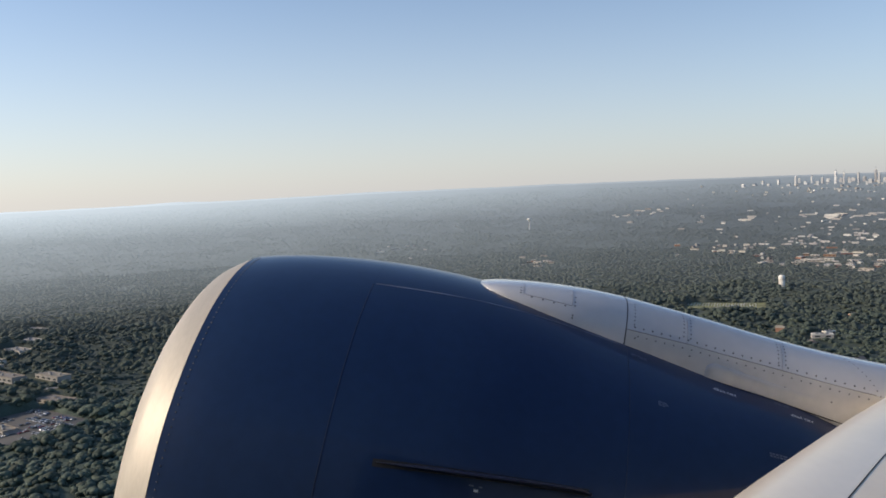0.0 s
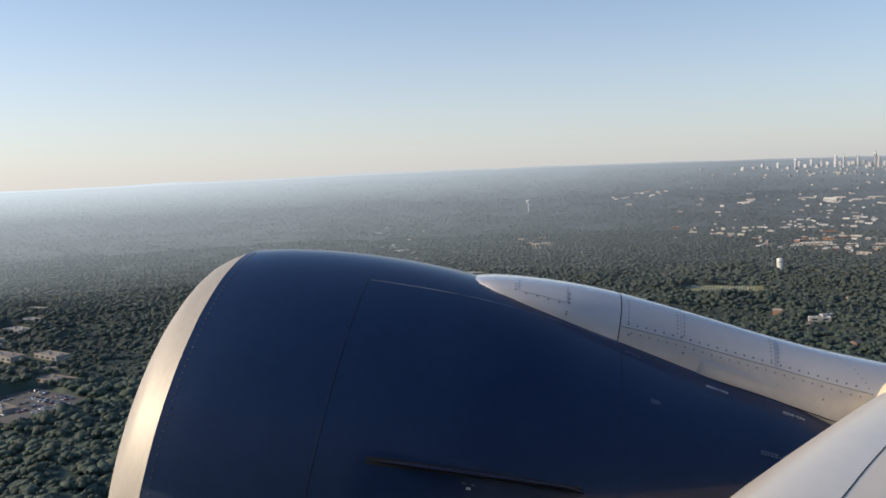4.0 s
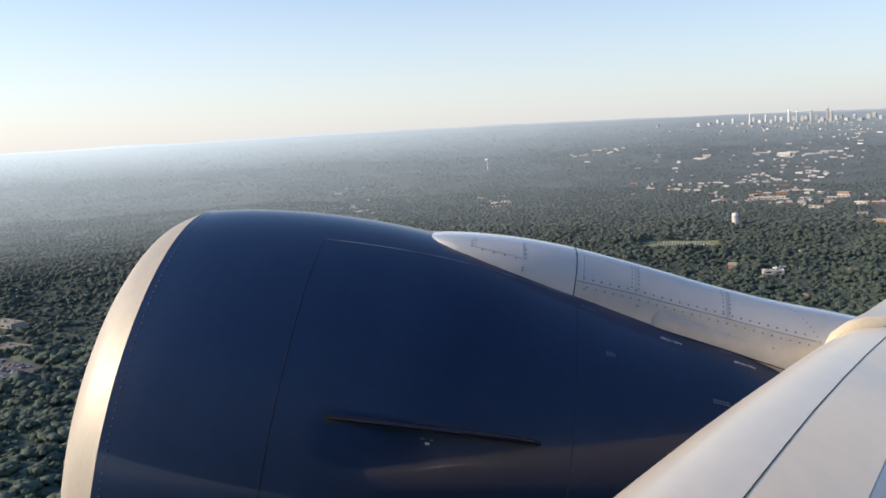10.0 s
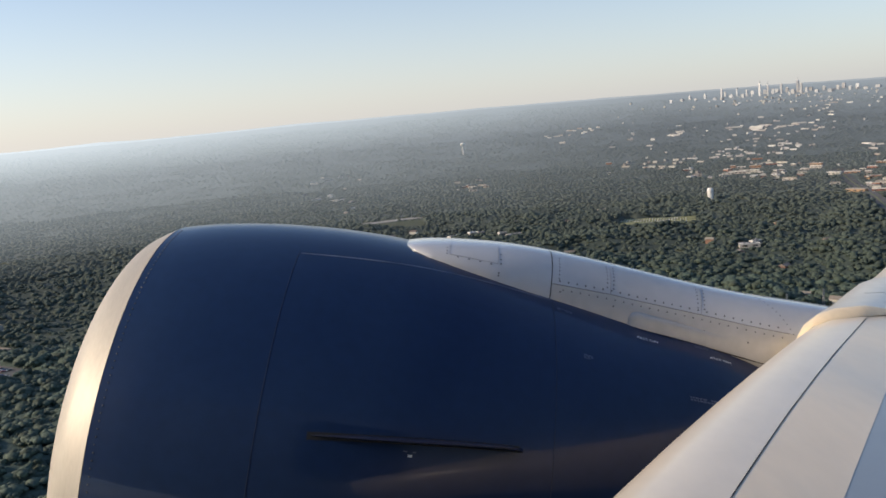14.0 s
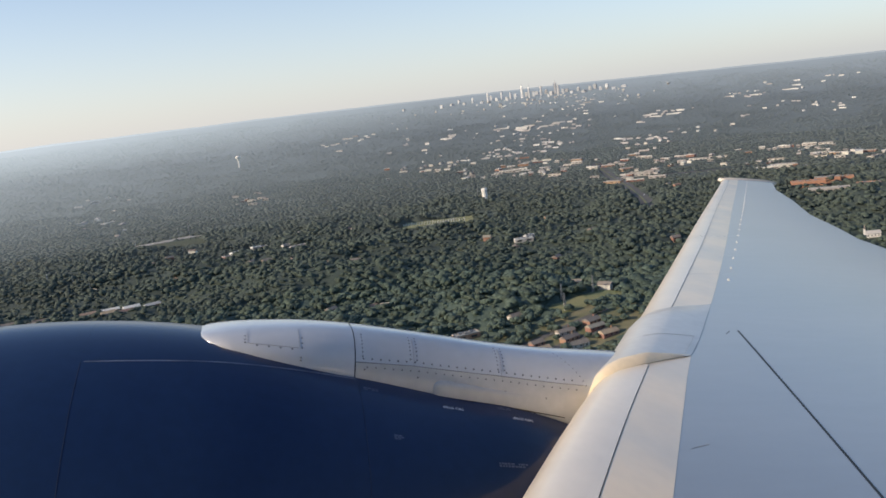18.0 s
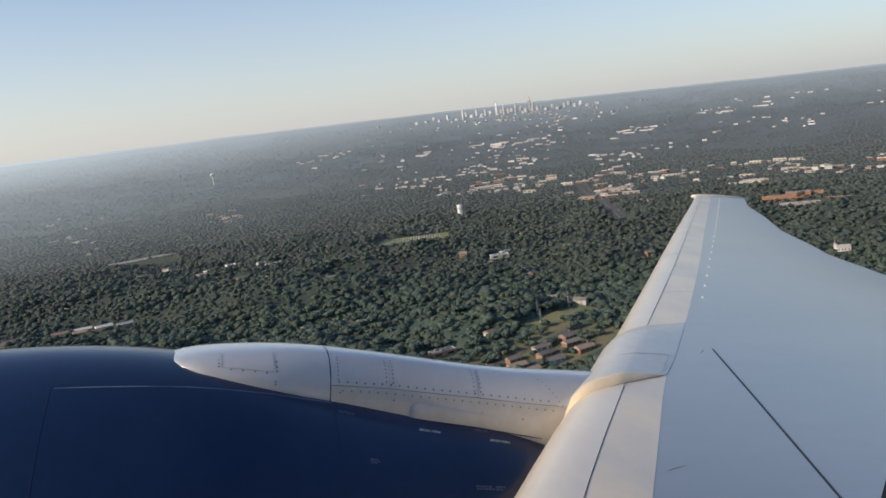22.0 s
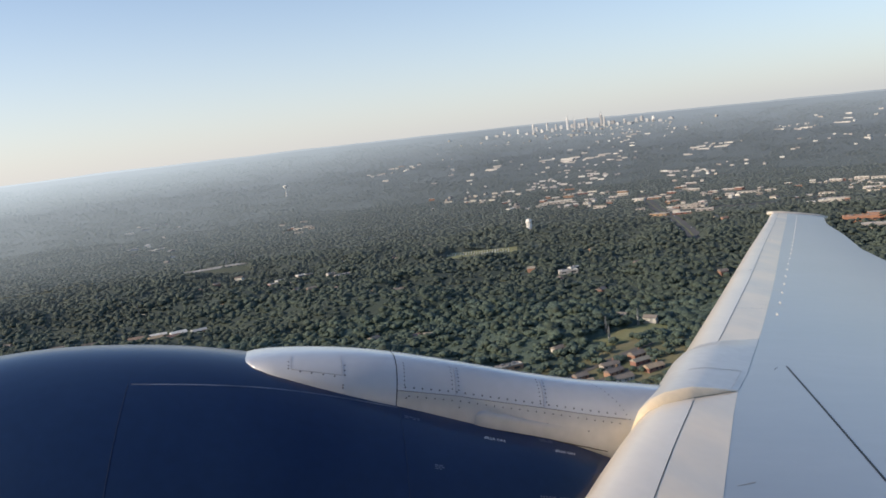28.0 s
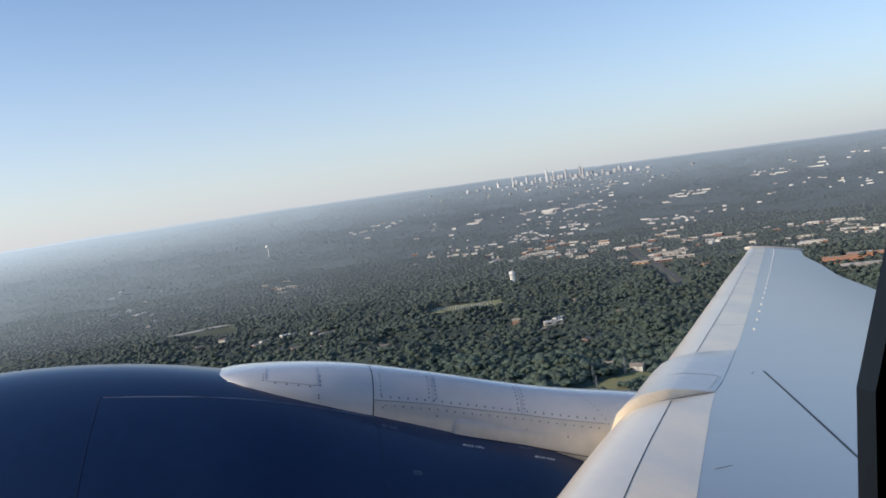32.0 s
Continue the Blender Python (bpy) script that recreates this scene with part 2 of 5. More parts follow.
def haze_paint_mat(name, near, mid, far, scale, island=0.0):
    """The far country, a backdrop: leaf green with blue haze painted in with distance, and a haze glow."""
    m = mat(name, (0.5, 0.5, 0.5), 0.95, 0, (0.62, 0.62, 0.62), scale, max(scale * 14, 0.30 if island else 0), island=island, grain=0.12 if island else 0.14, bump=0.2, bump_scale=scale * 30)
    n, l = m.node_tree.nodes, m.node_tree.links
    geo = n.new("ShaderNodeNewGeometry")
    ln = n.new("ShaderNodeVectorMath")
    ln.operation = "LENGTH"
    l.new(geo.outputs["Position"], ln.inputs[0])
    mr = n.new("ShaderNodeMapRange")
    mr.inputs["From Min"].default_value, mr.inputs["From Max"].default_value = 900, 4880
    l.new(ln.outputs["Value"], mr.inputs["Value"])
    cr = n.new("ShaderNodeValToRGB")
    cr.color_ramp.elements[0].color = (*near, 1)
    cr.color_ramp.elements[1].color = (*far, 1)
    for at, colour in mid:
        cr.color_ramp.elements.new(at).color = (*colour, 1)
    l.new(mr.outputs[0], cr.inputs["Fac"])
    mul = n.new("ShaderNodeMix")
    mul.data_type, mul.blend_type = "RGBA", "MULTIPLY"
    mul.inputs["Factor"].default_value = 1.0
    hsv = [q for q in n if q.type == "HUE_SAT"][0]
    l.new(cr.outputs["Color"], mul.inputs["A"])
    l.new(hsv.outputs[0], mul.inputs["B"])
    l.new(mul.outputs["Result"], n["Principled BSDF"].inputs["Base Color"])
    # emission added in place of haze, rising with distance; the land is no lamp
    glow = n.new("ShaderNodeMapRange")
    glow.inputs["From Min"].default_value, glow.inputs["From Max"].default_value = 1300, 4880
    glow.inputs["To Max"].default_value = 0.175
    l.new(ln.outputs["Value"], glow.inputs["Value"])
    # the glow that stands for haze grows at the horizon, and towards the sun
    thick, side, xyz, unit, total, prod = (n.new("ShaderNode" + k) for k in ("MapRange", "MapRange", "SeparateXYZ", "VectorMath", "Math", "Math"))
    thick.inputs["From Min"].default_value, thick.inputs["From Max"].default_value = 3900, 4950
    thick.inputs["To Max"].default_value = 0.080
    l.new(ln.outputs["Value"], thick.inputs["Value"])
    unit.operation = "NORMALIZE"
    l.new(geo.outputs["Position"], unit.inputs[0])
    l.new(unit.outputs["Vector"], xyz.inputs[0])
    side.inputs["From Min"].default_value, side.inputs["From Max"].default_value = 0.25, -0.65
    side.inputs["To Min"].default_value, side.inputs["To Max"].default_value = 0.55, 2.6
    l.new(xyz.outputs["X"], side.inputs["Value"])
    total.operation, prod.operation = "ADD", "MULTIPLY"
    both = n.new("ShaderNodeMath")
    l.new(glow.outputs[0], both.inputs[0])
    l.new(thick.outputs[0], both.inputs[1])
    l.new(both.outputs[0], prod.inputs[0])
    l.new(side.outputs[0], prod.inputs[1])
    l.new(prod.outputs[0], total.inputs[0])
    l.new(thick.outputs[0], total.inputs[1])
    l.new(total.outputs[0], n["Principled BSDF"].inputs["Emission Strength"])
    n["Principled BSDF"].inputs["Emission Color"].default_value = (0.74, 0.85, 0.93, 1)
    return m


# leaf colours blued step by step, as haze painted in with distance
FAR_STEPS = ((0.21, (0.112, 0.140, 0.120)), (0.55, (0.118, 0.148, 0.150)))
M_HAZE = haze_paint_mat("hazy_distance", (0.085, 0.112, 0.082), FAR_STEPS, (0.15, 0.19, 0.235), 0.004)
M_FORESTFAR = haze_paint_mat("far_woods_leaves", (0.082, 0.118, 0.090), FAR_STEPS, (0.14, 0.18, 0.23), 0.006, 0.16)
M_FARTHEST = haze_paint_mat("farthest_woods_leaves", (0.082, 0.118, 0.090), FAR_STEPS, (0.14, 0.18, 0.23), 0.003, 0.08)
M_RIDGE = haze_paint_mat("hazy_ridge", (0.3, 0.3, 0.3), FAR_STEPS, (0.30, 0.35, 0.40), 0.003)


# ---- helpers ----
def link_mesh(name, bm, material, smooth=False):
    me = bpy.data.meshes.new(name)
    bm.to_mesh(me)
    bm.free()
    me.materials.append(material)
    if smooth:
        me.shade_smooth()
    return me


def part(name, bm, material, parent=None, label="", smooth=False):
    ob = new(name, link_mesh(name, bm, material, smooth))
    if parent:
        ob.parent = parent
    if label:
        ob["label"] = label
    return ob


def quick(name, verts, faces, material, parent=None, smooth=False):
    me = bpy.data.meshes.new(name)
    me.from_pydata([tuple(v) for v in verts], [], faces)
    me.materials.append(material)
    if smooth:
        me.shade_smooth()
    ob = new(name, me)
    if parent:
        ob.parent = parent
    return ob


def empty(name, m, label, category, group="", kind=""):
    ob = new(name)
    ob.matrix_world = m
    ob.empty_display_size = 0.2
    return tagged(ob, label, category, group, kind)


def box(bm, x0, x1, y0, y1, z0, z1, bevel=0.0):
    v = [bm.verts.new((x, y, z)) for z in (z0, z1) for x, y in ((x0, y0), (x1, y0), (x1, y1), (x0, y1))]
    fs = [bm.faces.new([v[i] for i in q]) for q in ((3, 2, 1, 0), (4, 5, 6, 7), (0, 1, 5, 4), (1, 2, 6, 5), (2, 3, 7, 6), (3, 0, 4, 7))]
    if bevel:
        es = list({e for q in fs for e in q.edges})
        bmesh.ops.bevel(bm, geom=es, offset=bevel, segments=2, affect="EDGES")
    return bm


def gable(bm, x0, x1, y0, y1, z0, z1, over=0.5, thick=0.25):
    """A pitched roof with eaves, its ridge along x."""
    ym = (y0 + y1) / 2
    for dz in (0,):
        a = [(x0 - over, y0 - over, z0), (x1 + over, y0 - over, z0), (x1 + over, y1 + over, z0), (x0 - over, y1 + over, z0),
             (x0 - over, ym, z1), (x1 + over, ym, z1)]
    v = [bm.verts.new(p) for p in a] + [bm.verts.new((p[0], p[1], p[2] - thick)) for p in a[:4]]
    for q in ((0, 1, 5, 4), (2, 3, 4, 5), (1, 2, 5), (3, 0, 4), (6, 7, 1, 0), (7, 8, 2, 1), (8, 9, 3, 2), (9, 6, 0, 3), (9, 8, 7, 6)):
        bm.faces.new([v[i] for i in q])
    return bm


def loft(bm, rings, closed=False, caps=False):
    vs = [[bm.verts.new(p) for p in r] for r in rings]
    for a, b in zip(vs, vs[1:]):
        k = len(a)
        for i in range(k if closed else k - 1):
            j = (i + 1) % k
            bm.faces.new((a[i], a[j], b[j], b[i]))
    if caps:
        bm.faces.new(list(reversed(vs[0])))
        bm.faces.new(vs[-1])
    bmesh.ops.recalc_face_normals(bm, faces=bm.faces)
    return bm


def interp(x, pts):
    return float(np.interp(x, [p[0] for p in pts], [p[1] for p in pts]))


def curve_through(pts, n=60):
    """A smooth run of points through the few given ones."""
    x, y = np.array(pts).T
    slope = np.gradient(y, x)
    out = []
    for at in np.linspace(x[0], x[-1], n):
        i = min(len(x) - 2, max(0, int(np.searchsorted(x, at)) - 1))
        h = x[i + 1] - x[i]
        u = (at - x[i]) / h
        out.append((float(at), float((2 * u ** 3 - 3 * u ** 2 + 1) * y[i] + (u ** 3 - 2 * u ** 2 + u) * h * slope[i] + (3 * u ** 2 - 2 * u ** 3) * y[i + 1] + (u ** 3 - u ** 2) * h * slope[i + 1])))
    return out


# ---- the lie of the land ----
FLAT = 1560.0


def land(x, y):
    """The ground's height: gentle swells, and far off the land rises slowly to the skyline."""
    x, y = np.asarray(x, float), np.asarray(y, float)
    r = np.hypot(x, y)
    swell = 5 * np.sin(x / 126 + 0.7) * np.cos(y / 156 - 0.4) + 3.5 * np.sin(x / 57 + y / 78)
    fade = np.clip((1700 - r) / 500, 0, 1)
    # long low swells lift and sink the far country by bearing
    brow = np.interp(np.degrees(np.arctan2(x, y)), [-60, -32, -20, -10, 4, 20, 36, 60], [-0.004, -0.004, -0.002, 0.001, 0.0025, 0.0015, -0.002, -0.004])
    dep = EYE / FLAT - (EYE / FLAT - 0.004 + brow) * (r - FLAT) / (4850 - FLAT)
    return np.where(r < FLAT, swell * fade, EYE - r * dep + swell * fade)


def land_at(x, y):
    return float(land(x, y))


def polar(az, r):
    return r * math.sin(radians(az)), r * math.cos(radians(az))


# ground sheet in two rings: the near country and the hazy distance
def ring(name, radii, material, label, az0=-180, az1=180, steps=180):
    verts, faces = [], []
    for r in radii:
        for i in range(steps + 1):
            x, y = polar(az0 + (az1 - az0) * i / steps, r)
            verts.append((x, y, land_at(x, y)))
    w = steps + 1
    for k in range(len(radii) - 1):
        for i in range(steps):
            a = k * w + i
            faces.append((a, a + 1, a + w + 1, a + w))
    ob = quick(name, verts, faces, material, smooth=True)
    return tagged(ob, label, "ground", kind="structure")


ring("ground", [1, 60, 120, 180, 240, 300, 360, 420] + list(range(456, 1760, 36)), M_GROUND, "dark green wooded country seen from the air")
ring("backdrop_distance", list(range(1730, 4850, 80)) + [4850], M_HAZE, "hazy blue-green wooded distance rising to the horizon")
# ridge on the horizon
ridge_v, ridge_f = [], []
for i in range(721):
    az = -180 + i * 0.5
    x, y = polar(az, 4850)
    hill = 9 * math.exp(-((az + 22) / 1.6) ** 2) + 3 * math.exp(-((az + 10) / 3.0) ** 2)
    top = land_at(x, y) + 7 + 3 * noise.noise((az * 0.35, 0, 0)) + 2.5 * noise.noise((az * 1.7, 3, 0)) + hill
    x2, y2 = polar(az, 4895)
    ridge_v += [(x, y, land_at(x, y) - 15), (x2, y2, top), (x2 * 1.02, y2 * 1.02, top - 60)]
for i in range(720):
    a = i * 3
    ridge_f += [(a, a + 3, a + 4, a + 1), (a + 1, a + 4, a + 5, a + 2)]
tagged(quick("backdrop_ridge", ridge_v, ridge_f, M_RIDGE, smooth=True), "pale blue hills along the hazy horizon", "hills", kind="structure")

# ---- the airliner: x aft, y outboard, z up, from the window seat ----
PLANE_M = Matrix(((0.97998, -0.01129, 0.19876, 0), (0.00000, 0.99839, 0.05671, 0), (-0.19908, -0.05557, 0.97841, EYE), (0, 0, 0, 1)))
plane = empty("airliner", PLANE_M, "white and dark blue jet airliner banking over the woods", "airplane")

NY, NZ = 6.5, -2.581              # the engine's axis
COWL = curve_through([(-1.84, 1.645), (-1.655, 1.685), (-1.303, 1.736), (-0.952, 1.763), (-0.483, 1.769), (-0.014, 1.737), (0.455, 1.655),
                      (0.924, 1.545), (1.706, 1.378), (2.2, 1.305), (2.7, 1.18), (3.8, 0.86)])


def cowl_r(x):
    return interp(x, COWL)


def revolve(profile, seg=128, a0=0, a1=360):
    bm = bmesh.new()
    rings = []
    k = seg if a1 - a0 == 360 else seg + 1
    for x, r in profile:
        rings.append([(x, NY - r * math.cos(radians(a0 + (a1 - a0) * i / seg)), NZ + r * math.sin(radians(a0 + (a1 - a0) * i / seg))) for i in range(k)])
    return loft(bm, rings, closed=a1 - a0 == 360)


def on_cowl(x, ang, lift=0.0):
    """A point on the cowl: ang in degrees from the side that faces the cabin, upwards."""
    r = cowl_r(x) + lift
    return (x, NY - r * math.cos(radians(ang)), NZ + r * math.sin(radians(ang)))


engine = new("engine")
engine.parent = plane
engine["label"] = "large turbofan engine in a dark blue cowl"


def cowl_piece(name, x0, x1, material, label=""):
    xs = sorted({x0, x1, *[p[0] for p in COWL if x0 < p[0] < x1], *np.linspace(x0, x1, 13).round(4).tolist()})
    prof = [(x, cowl_r(x)) for x in xs]
    return part(name, revolve(prof), material, engine, label, smooth=True)


lip_prof = [(-1.45, 1.10), (-1.78, 1.06), (-1.98, 1.06), (-2.10, 1.085), (-2.165, 1.125), (-2.188, 1.19)] + curve_through(
    [(-2.188, 1.19), (-2.168, 1.285), (-2.12, 1.397), (-2.052, 1.497), (-1.975, 1.562), (-1.905, 1.606), (-1.843, 1.644)], 24)[1:]
part("inlet_lip", revolve(lip_prof), M_LIP, engine, "polished bare metal inlet lip", smooth=True)
part("inlet_barrel", revolve([(-1.45, 1.10), (-0.8, 1.10), (-0.2, 1.08), (-0.2, 0.25)]), M_STEEL, engine, "grey acoustic lining inside the inlet", smooth=True)
part("cowl_liner", revolve([(x, cowl_r(x) - 0.02) for x in np.linspace(-1.83, 3.7, 24)]), M_DARK, engine, "dark seal behind the cowl joints", smooth=True)
cowl_piece("inlet_cowl", -1.839, -0.8504, M_BLUE, "dark blue painted inlet cowl")
cowl_piece("fan_cowl", -0.8496, 0.9448, M_BLUE, "dark blue painted fan cowl")
cowl_piece("reverser_cowl", 0.9452, 3.8, M_BLUE, "dark blue painted thrust reverser cowl")


def ribbon(pts_fn, n, width_fn, side_fn, name, material, parent, label=""):
    """A thin raised strip along a surface."""
    bm = bmesh.new()
    rings = []
    for i in range(n + 1):
        u = i / n
        c, s, w = Vector(pts_fn(u)), Vector(side_fn(u)), width_fn(u)
        nrm = (Vector(pts_fn(min(1, u + 0.01))) - Vector(pts_fn(max(0, u - 0.01)))).cross(s).normalized() * 0.0007
        rings.append([tuple(c - s * w - nrm), tuple(c - s * w + nrm), tuple(c + s * w + nrm), tuple(c + s * w - nrm)])
    loft(bm, rings, closed=True, caps=True)
    return part(name, bm, material, parent, label)


# lengthwise seam of the fan cowl, and the edge under the pylon
SEAM_A0, SEAM_A1 = 68.0, 74.5
M_SEAM = mat("worn_seam", (0.17, 0.20, 0.27), 0.5, 0, (0.03, 0.045, 0.09), 3)

M_JOINT = mat("joint_line", (0.010, 0.022, 0.06), 0.5, 0, (0.02, 0.035, 0.08), 3)


def seam_pt(u):
    return on_cowl(-0.83 + 1.77 * u, SEAM_A0 + (SEAM_A1 - SEAM_A0) * u ** 1.5, 0.002)


ribbon(seam_pt, 24, lambda u: 0.0045, lambda u: (0, 0.8, 0.6), "cowl_seam", M_SEAM, engine, "worn paint along the cowl seam")
for x_j, a_lo, a_hi in ((-0.850, -40, 68), (0.945, -40, 72)):
    ribbon(lambda u, x_j=x_j, a_lo=a_lo, a_hi=a_hi: on_cowl(x_j, a_lo + (a_hi - a_lo) * u, 0.001), 40, lambda u: 0.0025, lambda u: (1, 0, 0),
           "cowl_joint", M_JOINT, engine, "thin worn joint line")

# fin on the cowl's cabin side
FIN_A = [(-0.6, 23.2), (0.8, 26.4)]
fin, gap = bmesh.new(), bmesh.new()
rings, rings2 = [], []
for i in range(21):
    u = i / 20
    x = -0.525 + 1.27 * u
    hgt = 0.13 * min(1, u * 1.5 + 0.04) ** 0.8 if u < 0.93 else 0.13 * (1 - u) / 0.07 * 0.9 + 0.02
    ang = interp(x, FIN_A)
    th = 0.008 * min(1, 0.35 + 3 * u)
    b, t = Vector(on_cowl(x, ang, -0.02)), Vector(on_cowl(x, ang - 0.6 * min(1, 2 * u), hgt))
    up = Vector((0, math.sin(radians(ang)), math.cos(radians(ang))))
    rings.append([tuple(b - up * th * 2.4), tuple(b + up * th * 2.4), tuple(t + up * th * 0.5), tuple(t - up * th * 0.5)])
    rings2.append([tuple(Vector(on_cowl(x - 0.02, ang - 0.9, 0.002))), tuple(Vector(on_cowl(x - 0.02, ang + 0.6, 0.002)))])
# darker blue and a black strip stand for the shade under the fin
part("strake", loft(fin, rings, closed=True, caps=True), mat("strake_paint", (0.006, 0.012, 0.045), 0.45, 0, None, 2), engine, "dark blue vortex strake")
part("strake_seal", loft(gap, rings2), M_BLACK, engine, "black strip for the shaded gap at the strake's foot")


def stencil(x, ang, length, rows, height, parent, material, name="stencil"):
    """Rows of short bars that stand for writing on the cowl."""
    bm = bmesh.new()
    for r in range(rows):
        x_at = x - length / 2
        rnd = random.Random(int(x * 100) + r)
        while x_at < x + length / 2:
            w = rnd.uniform(0.012, 0.03)
            a = ang - math.degrees((r * height * 1.5) / 1.9)
            p = [on_cowl(x_at, a, 0.003), on_cowl(x_at + w, a, 0.003), on_cowl(x_at + w, a + math.degrees(height / 1.9), 0.003), on_cowl(x_at, a + math.degrees(height / 1.9), 0.003)]
            bm.faces.new([bm.verts.new(q) for q in p])
            x_at += w + (0.006 if rnd.random() < 0.8 else 0.03)
    return tagged(part(name, bm, material, parent, "unreadable white stencilled lettering"), kind="stuff")


for px_, pa_, ln, rows, hh, m_ in ((1.03, 70.6, 0.11, 2, 0.016, M_MARKDIM), (2.06, 72.5, 0.10, 2, 0.016, M_MARKDIM), (1.98, 48.5, 0.20, 2, 0.018, M_MARKDIM),
                                   (0.06, 22.4, 0.07, 1, 0.009, M_MARKDIM), (0.063, 21.5, 0.016, 1, 0.016, M_MARK), (1.164, 54.2, 0.05, 3, 0.012, M_MARKDIM)):
    stencil(px_, pa_, ln, rows, hh, engine, m_)


def lettering(text, x, ang, width):
    """Readable stencil, painted to be read from the far side of the engine."""
    cu = bpy.data.curves.new("lettering", "FONT")
    cu.body, cu.align_x, cu.align_y, cu.offset = text, "CENTER", "CENTER", 0.025
    tmp = new("lettering", cu)
    me = bpy.data.meshes.new_from_object(tmp)
    bpy.data.objects.remove(tmp)
    k = width / max(1e-6, max(v.co.x for v in me.vertices) - min(v.co.x for v in me.vertices))
    for v in me.vertices:
        v.co = on_cowl(x - v.co.x * k, ang - math.degrees(v.co.y * k * 1.25 / 1.8), 0.003)
    me.materials.clear()
    me.materials.append(M_MARK)
    ob = new("lettering", me)
    ob.parent = engine
    ob["label"] = "white stencilled words on the cowl"


lettering("NO STEP", 1.64, 69.0, 0.16)
lettering("NO STEP", 2.18, 67.9, 0.16)

# row of fasteners behind the lip
bm = bmesh.new()
bmesh.ops.create_icosphere(bm, subdivisions=1, radius=0.006)
fastener_me = link_mesh("fastener", bm, M_RIVET)
for i in range(90):
    ob = new("fastener", fastener_me)
    ob.parent = engine
    ob.matrix_local = Matrix.Translation(on_cowl(-1.79, -60 + i * 1.6, 0.001))

# pylon fairing
P_W = curve_through([(-0.185, 0.03), (-0.15, 0.20), (-0.03, 0.355), (0.16, 0.42), (0.355, 0.44), (0.56, 0.44), (0.76, 0.42), (0.91, 0.395), (1.13, 0.37), (1.36, 0.357), (1.6, 0.35),
                     (2.2, 0.36), (2.6, 0.40), (4.6, 0.46)], 120)
P_B = curve_through([(-0.185, -0.850), (-0.03, -0.886), (0.16, -0.930), (0.355, -0.968), (0.56, -1.012), (0.76, -1.054), (0.91, -1.086), (1.13, -1.135), (1.36, -1.185), (1.6, -1.23),
                     (1.9, -1.275), (2.2, -1.32), (2.5, -1.365), (4.6, -1.6)], 120)
P_T = curve_through([(-0.185, -0.845), (-0.05, -0.812), (0.15, -0.785), (0.36, -0.770), (0.58, -0.763), (0.8, -0.767), (0.9, -0.772), (1.2, -0.798), (1.6, -0.842), (2.0, -0.890),
                     (2.45, -0.928), (2.95, -0.945), (3.2, -0.955), (4.6, -0.97)], 120)


def panel_a(x):
    """Where the lengthwise panel seam runs round the pylon."""
    return interp(x, [(0.93, 17), (1.37, 24), (2.05, 28), (2.8, 30)])


def pylon_pt(x, a, lift=0.0):
    """A point of the pylon's skin: a in degrees from its lower edge on the cabin side (0) over the top (90) to the far side (180)."""
    w, zb, zt = interp(x, P_W), interp(x, P_B), interp(x, P_T)
    c, s = math.cos(radians(a)), math.sin(radians(a))
    y = NY - (w + lift) * math.copysign(abs(c) ** 0.75, c)
    return (x, y, zb + (zt - zb + lift) * abs(s) ** 0.85)


pylon = new("pylon")
pylon.parent = plane
pylon["label"] = "pale grey pylon fairing between engine and wing"


def pylon_skin(x0, x1, name, lo_fn, hi_fn, material=M_PYLON, label=""):
    """A piece of the fairing between two lines round it; lo_fn None carries it down inside the cowl."""
    bm = bmesh.new()
    rings = []
    for x in np.linspace(x0, x1, max(8, int((x1 - x0) / 0.05))):
        ring_ = [pylon_pt(x, a) for a in np.linspace(lo_fn(x) if lo_fn else 0, hi_fn(x), 33)]
        foot = [] if lo_fn else [(x, pylon_pt(x, 0)[1] + 0.03, pylon_pt(x, 0)[2] - 0.12)]
        far = [(x, pylon_pt(x, 180)[1] - 0.03, pylon_pt(x, 180)[2] - 0.12)] if hi_fn(x) == 180 else []
        rings.append(foot + ring_ + far)
    return part(name, loft(bm, rings), material, pylon, label, smooth=True)


pylon_skin(-0.185, 0.926, "forward_fairing", None, lambda x: 180)
# darker, warmer grey: the dark reflection low on the pylon, put into colour
M_APRON = mat("apron_paint", (0.44, 0.43, 0.415), 0.28, 0.0, (0.48, 0.475, 0.465), 0.9, 12, coat=0.4)
pylon_skin(0.934, 4.6, "aft_fairing", panel_a, lambda x: 180)
pylon_skin(0.934, 4.6, "lower_fairing", None, lambda x: panel_a(x) - 0.3, M_APRON, "lower fairing panel with a dull reflection put into its grey")
bm = bmesh.new()
rings = [[pylon_pt(x, a, -0.012) for a in np.linspace(-4, 184, 33)] for x in (0.905, 0.955)]
part("fairing_joint", loft(bm, rings), M_DARK, pylon, "dark joint between the fairings")
# lower seal between fairing and cowl
ribbon(lambda u: (0.93 + 1.62 * u, pylon_pt(0.93 + 1.62 * u, 0)[1] - 0.010, pylon_pt(0.93 + 1.62 * u, 0)[2] - 0.008), 40, lambda u: 0.010 - 0.007 * u, lambda u: (0, -0.2, -0.98),
       "fairing_seal", M_BLACK, pylon, "black rubber seal along the cowl")
# shallow blister low on the fairing's side
bm = bmesh.new()
rings = []
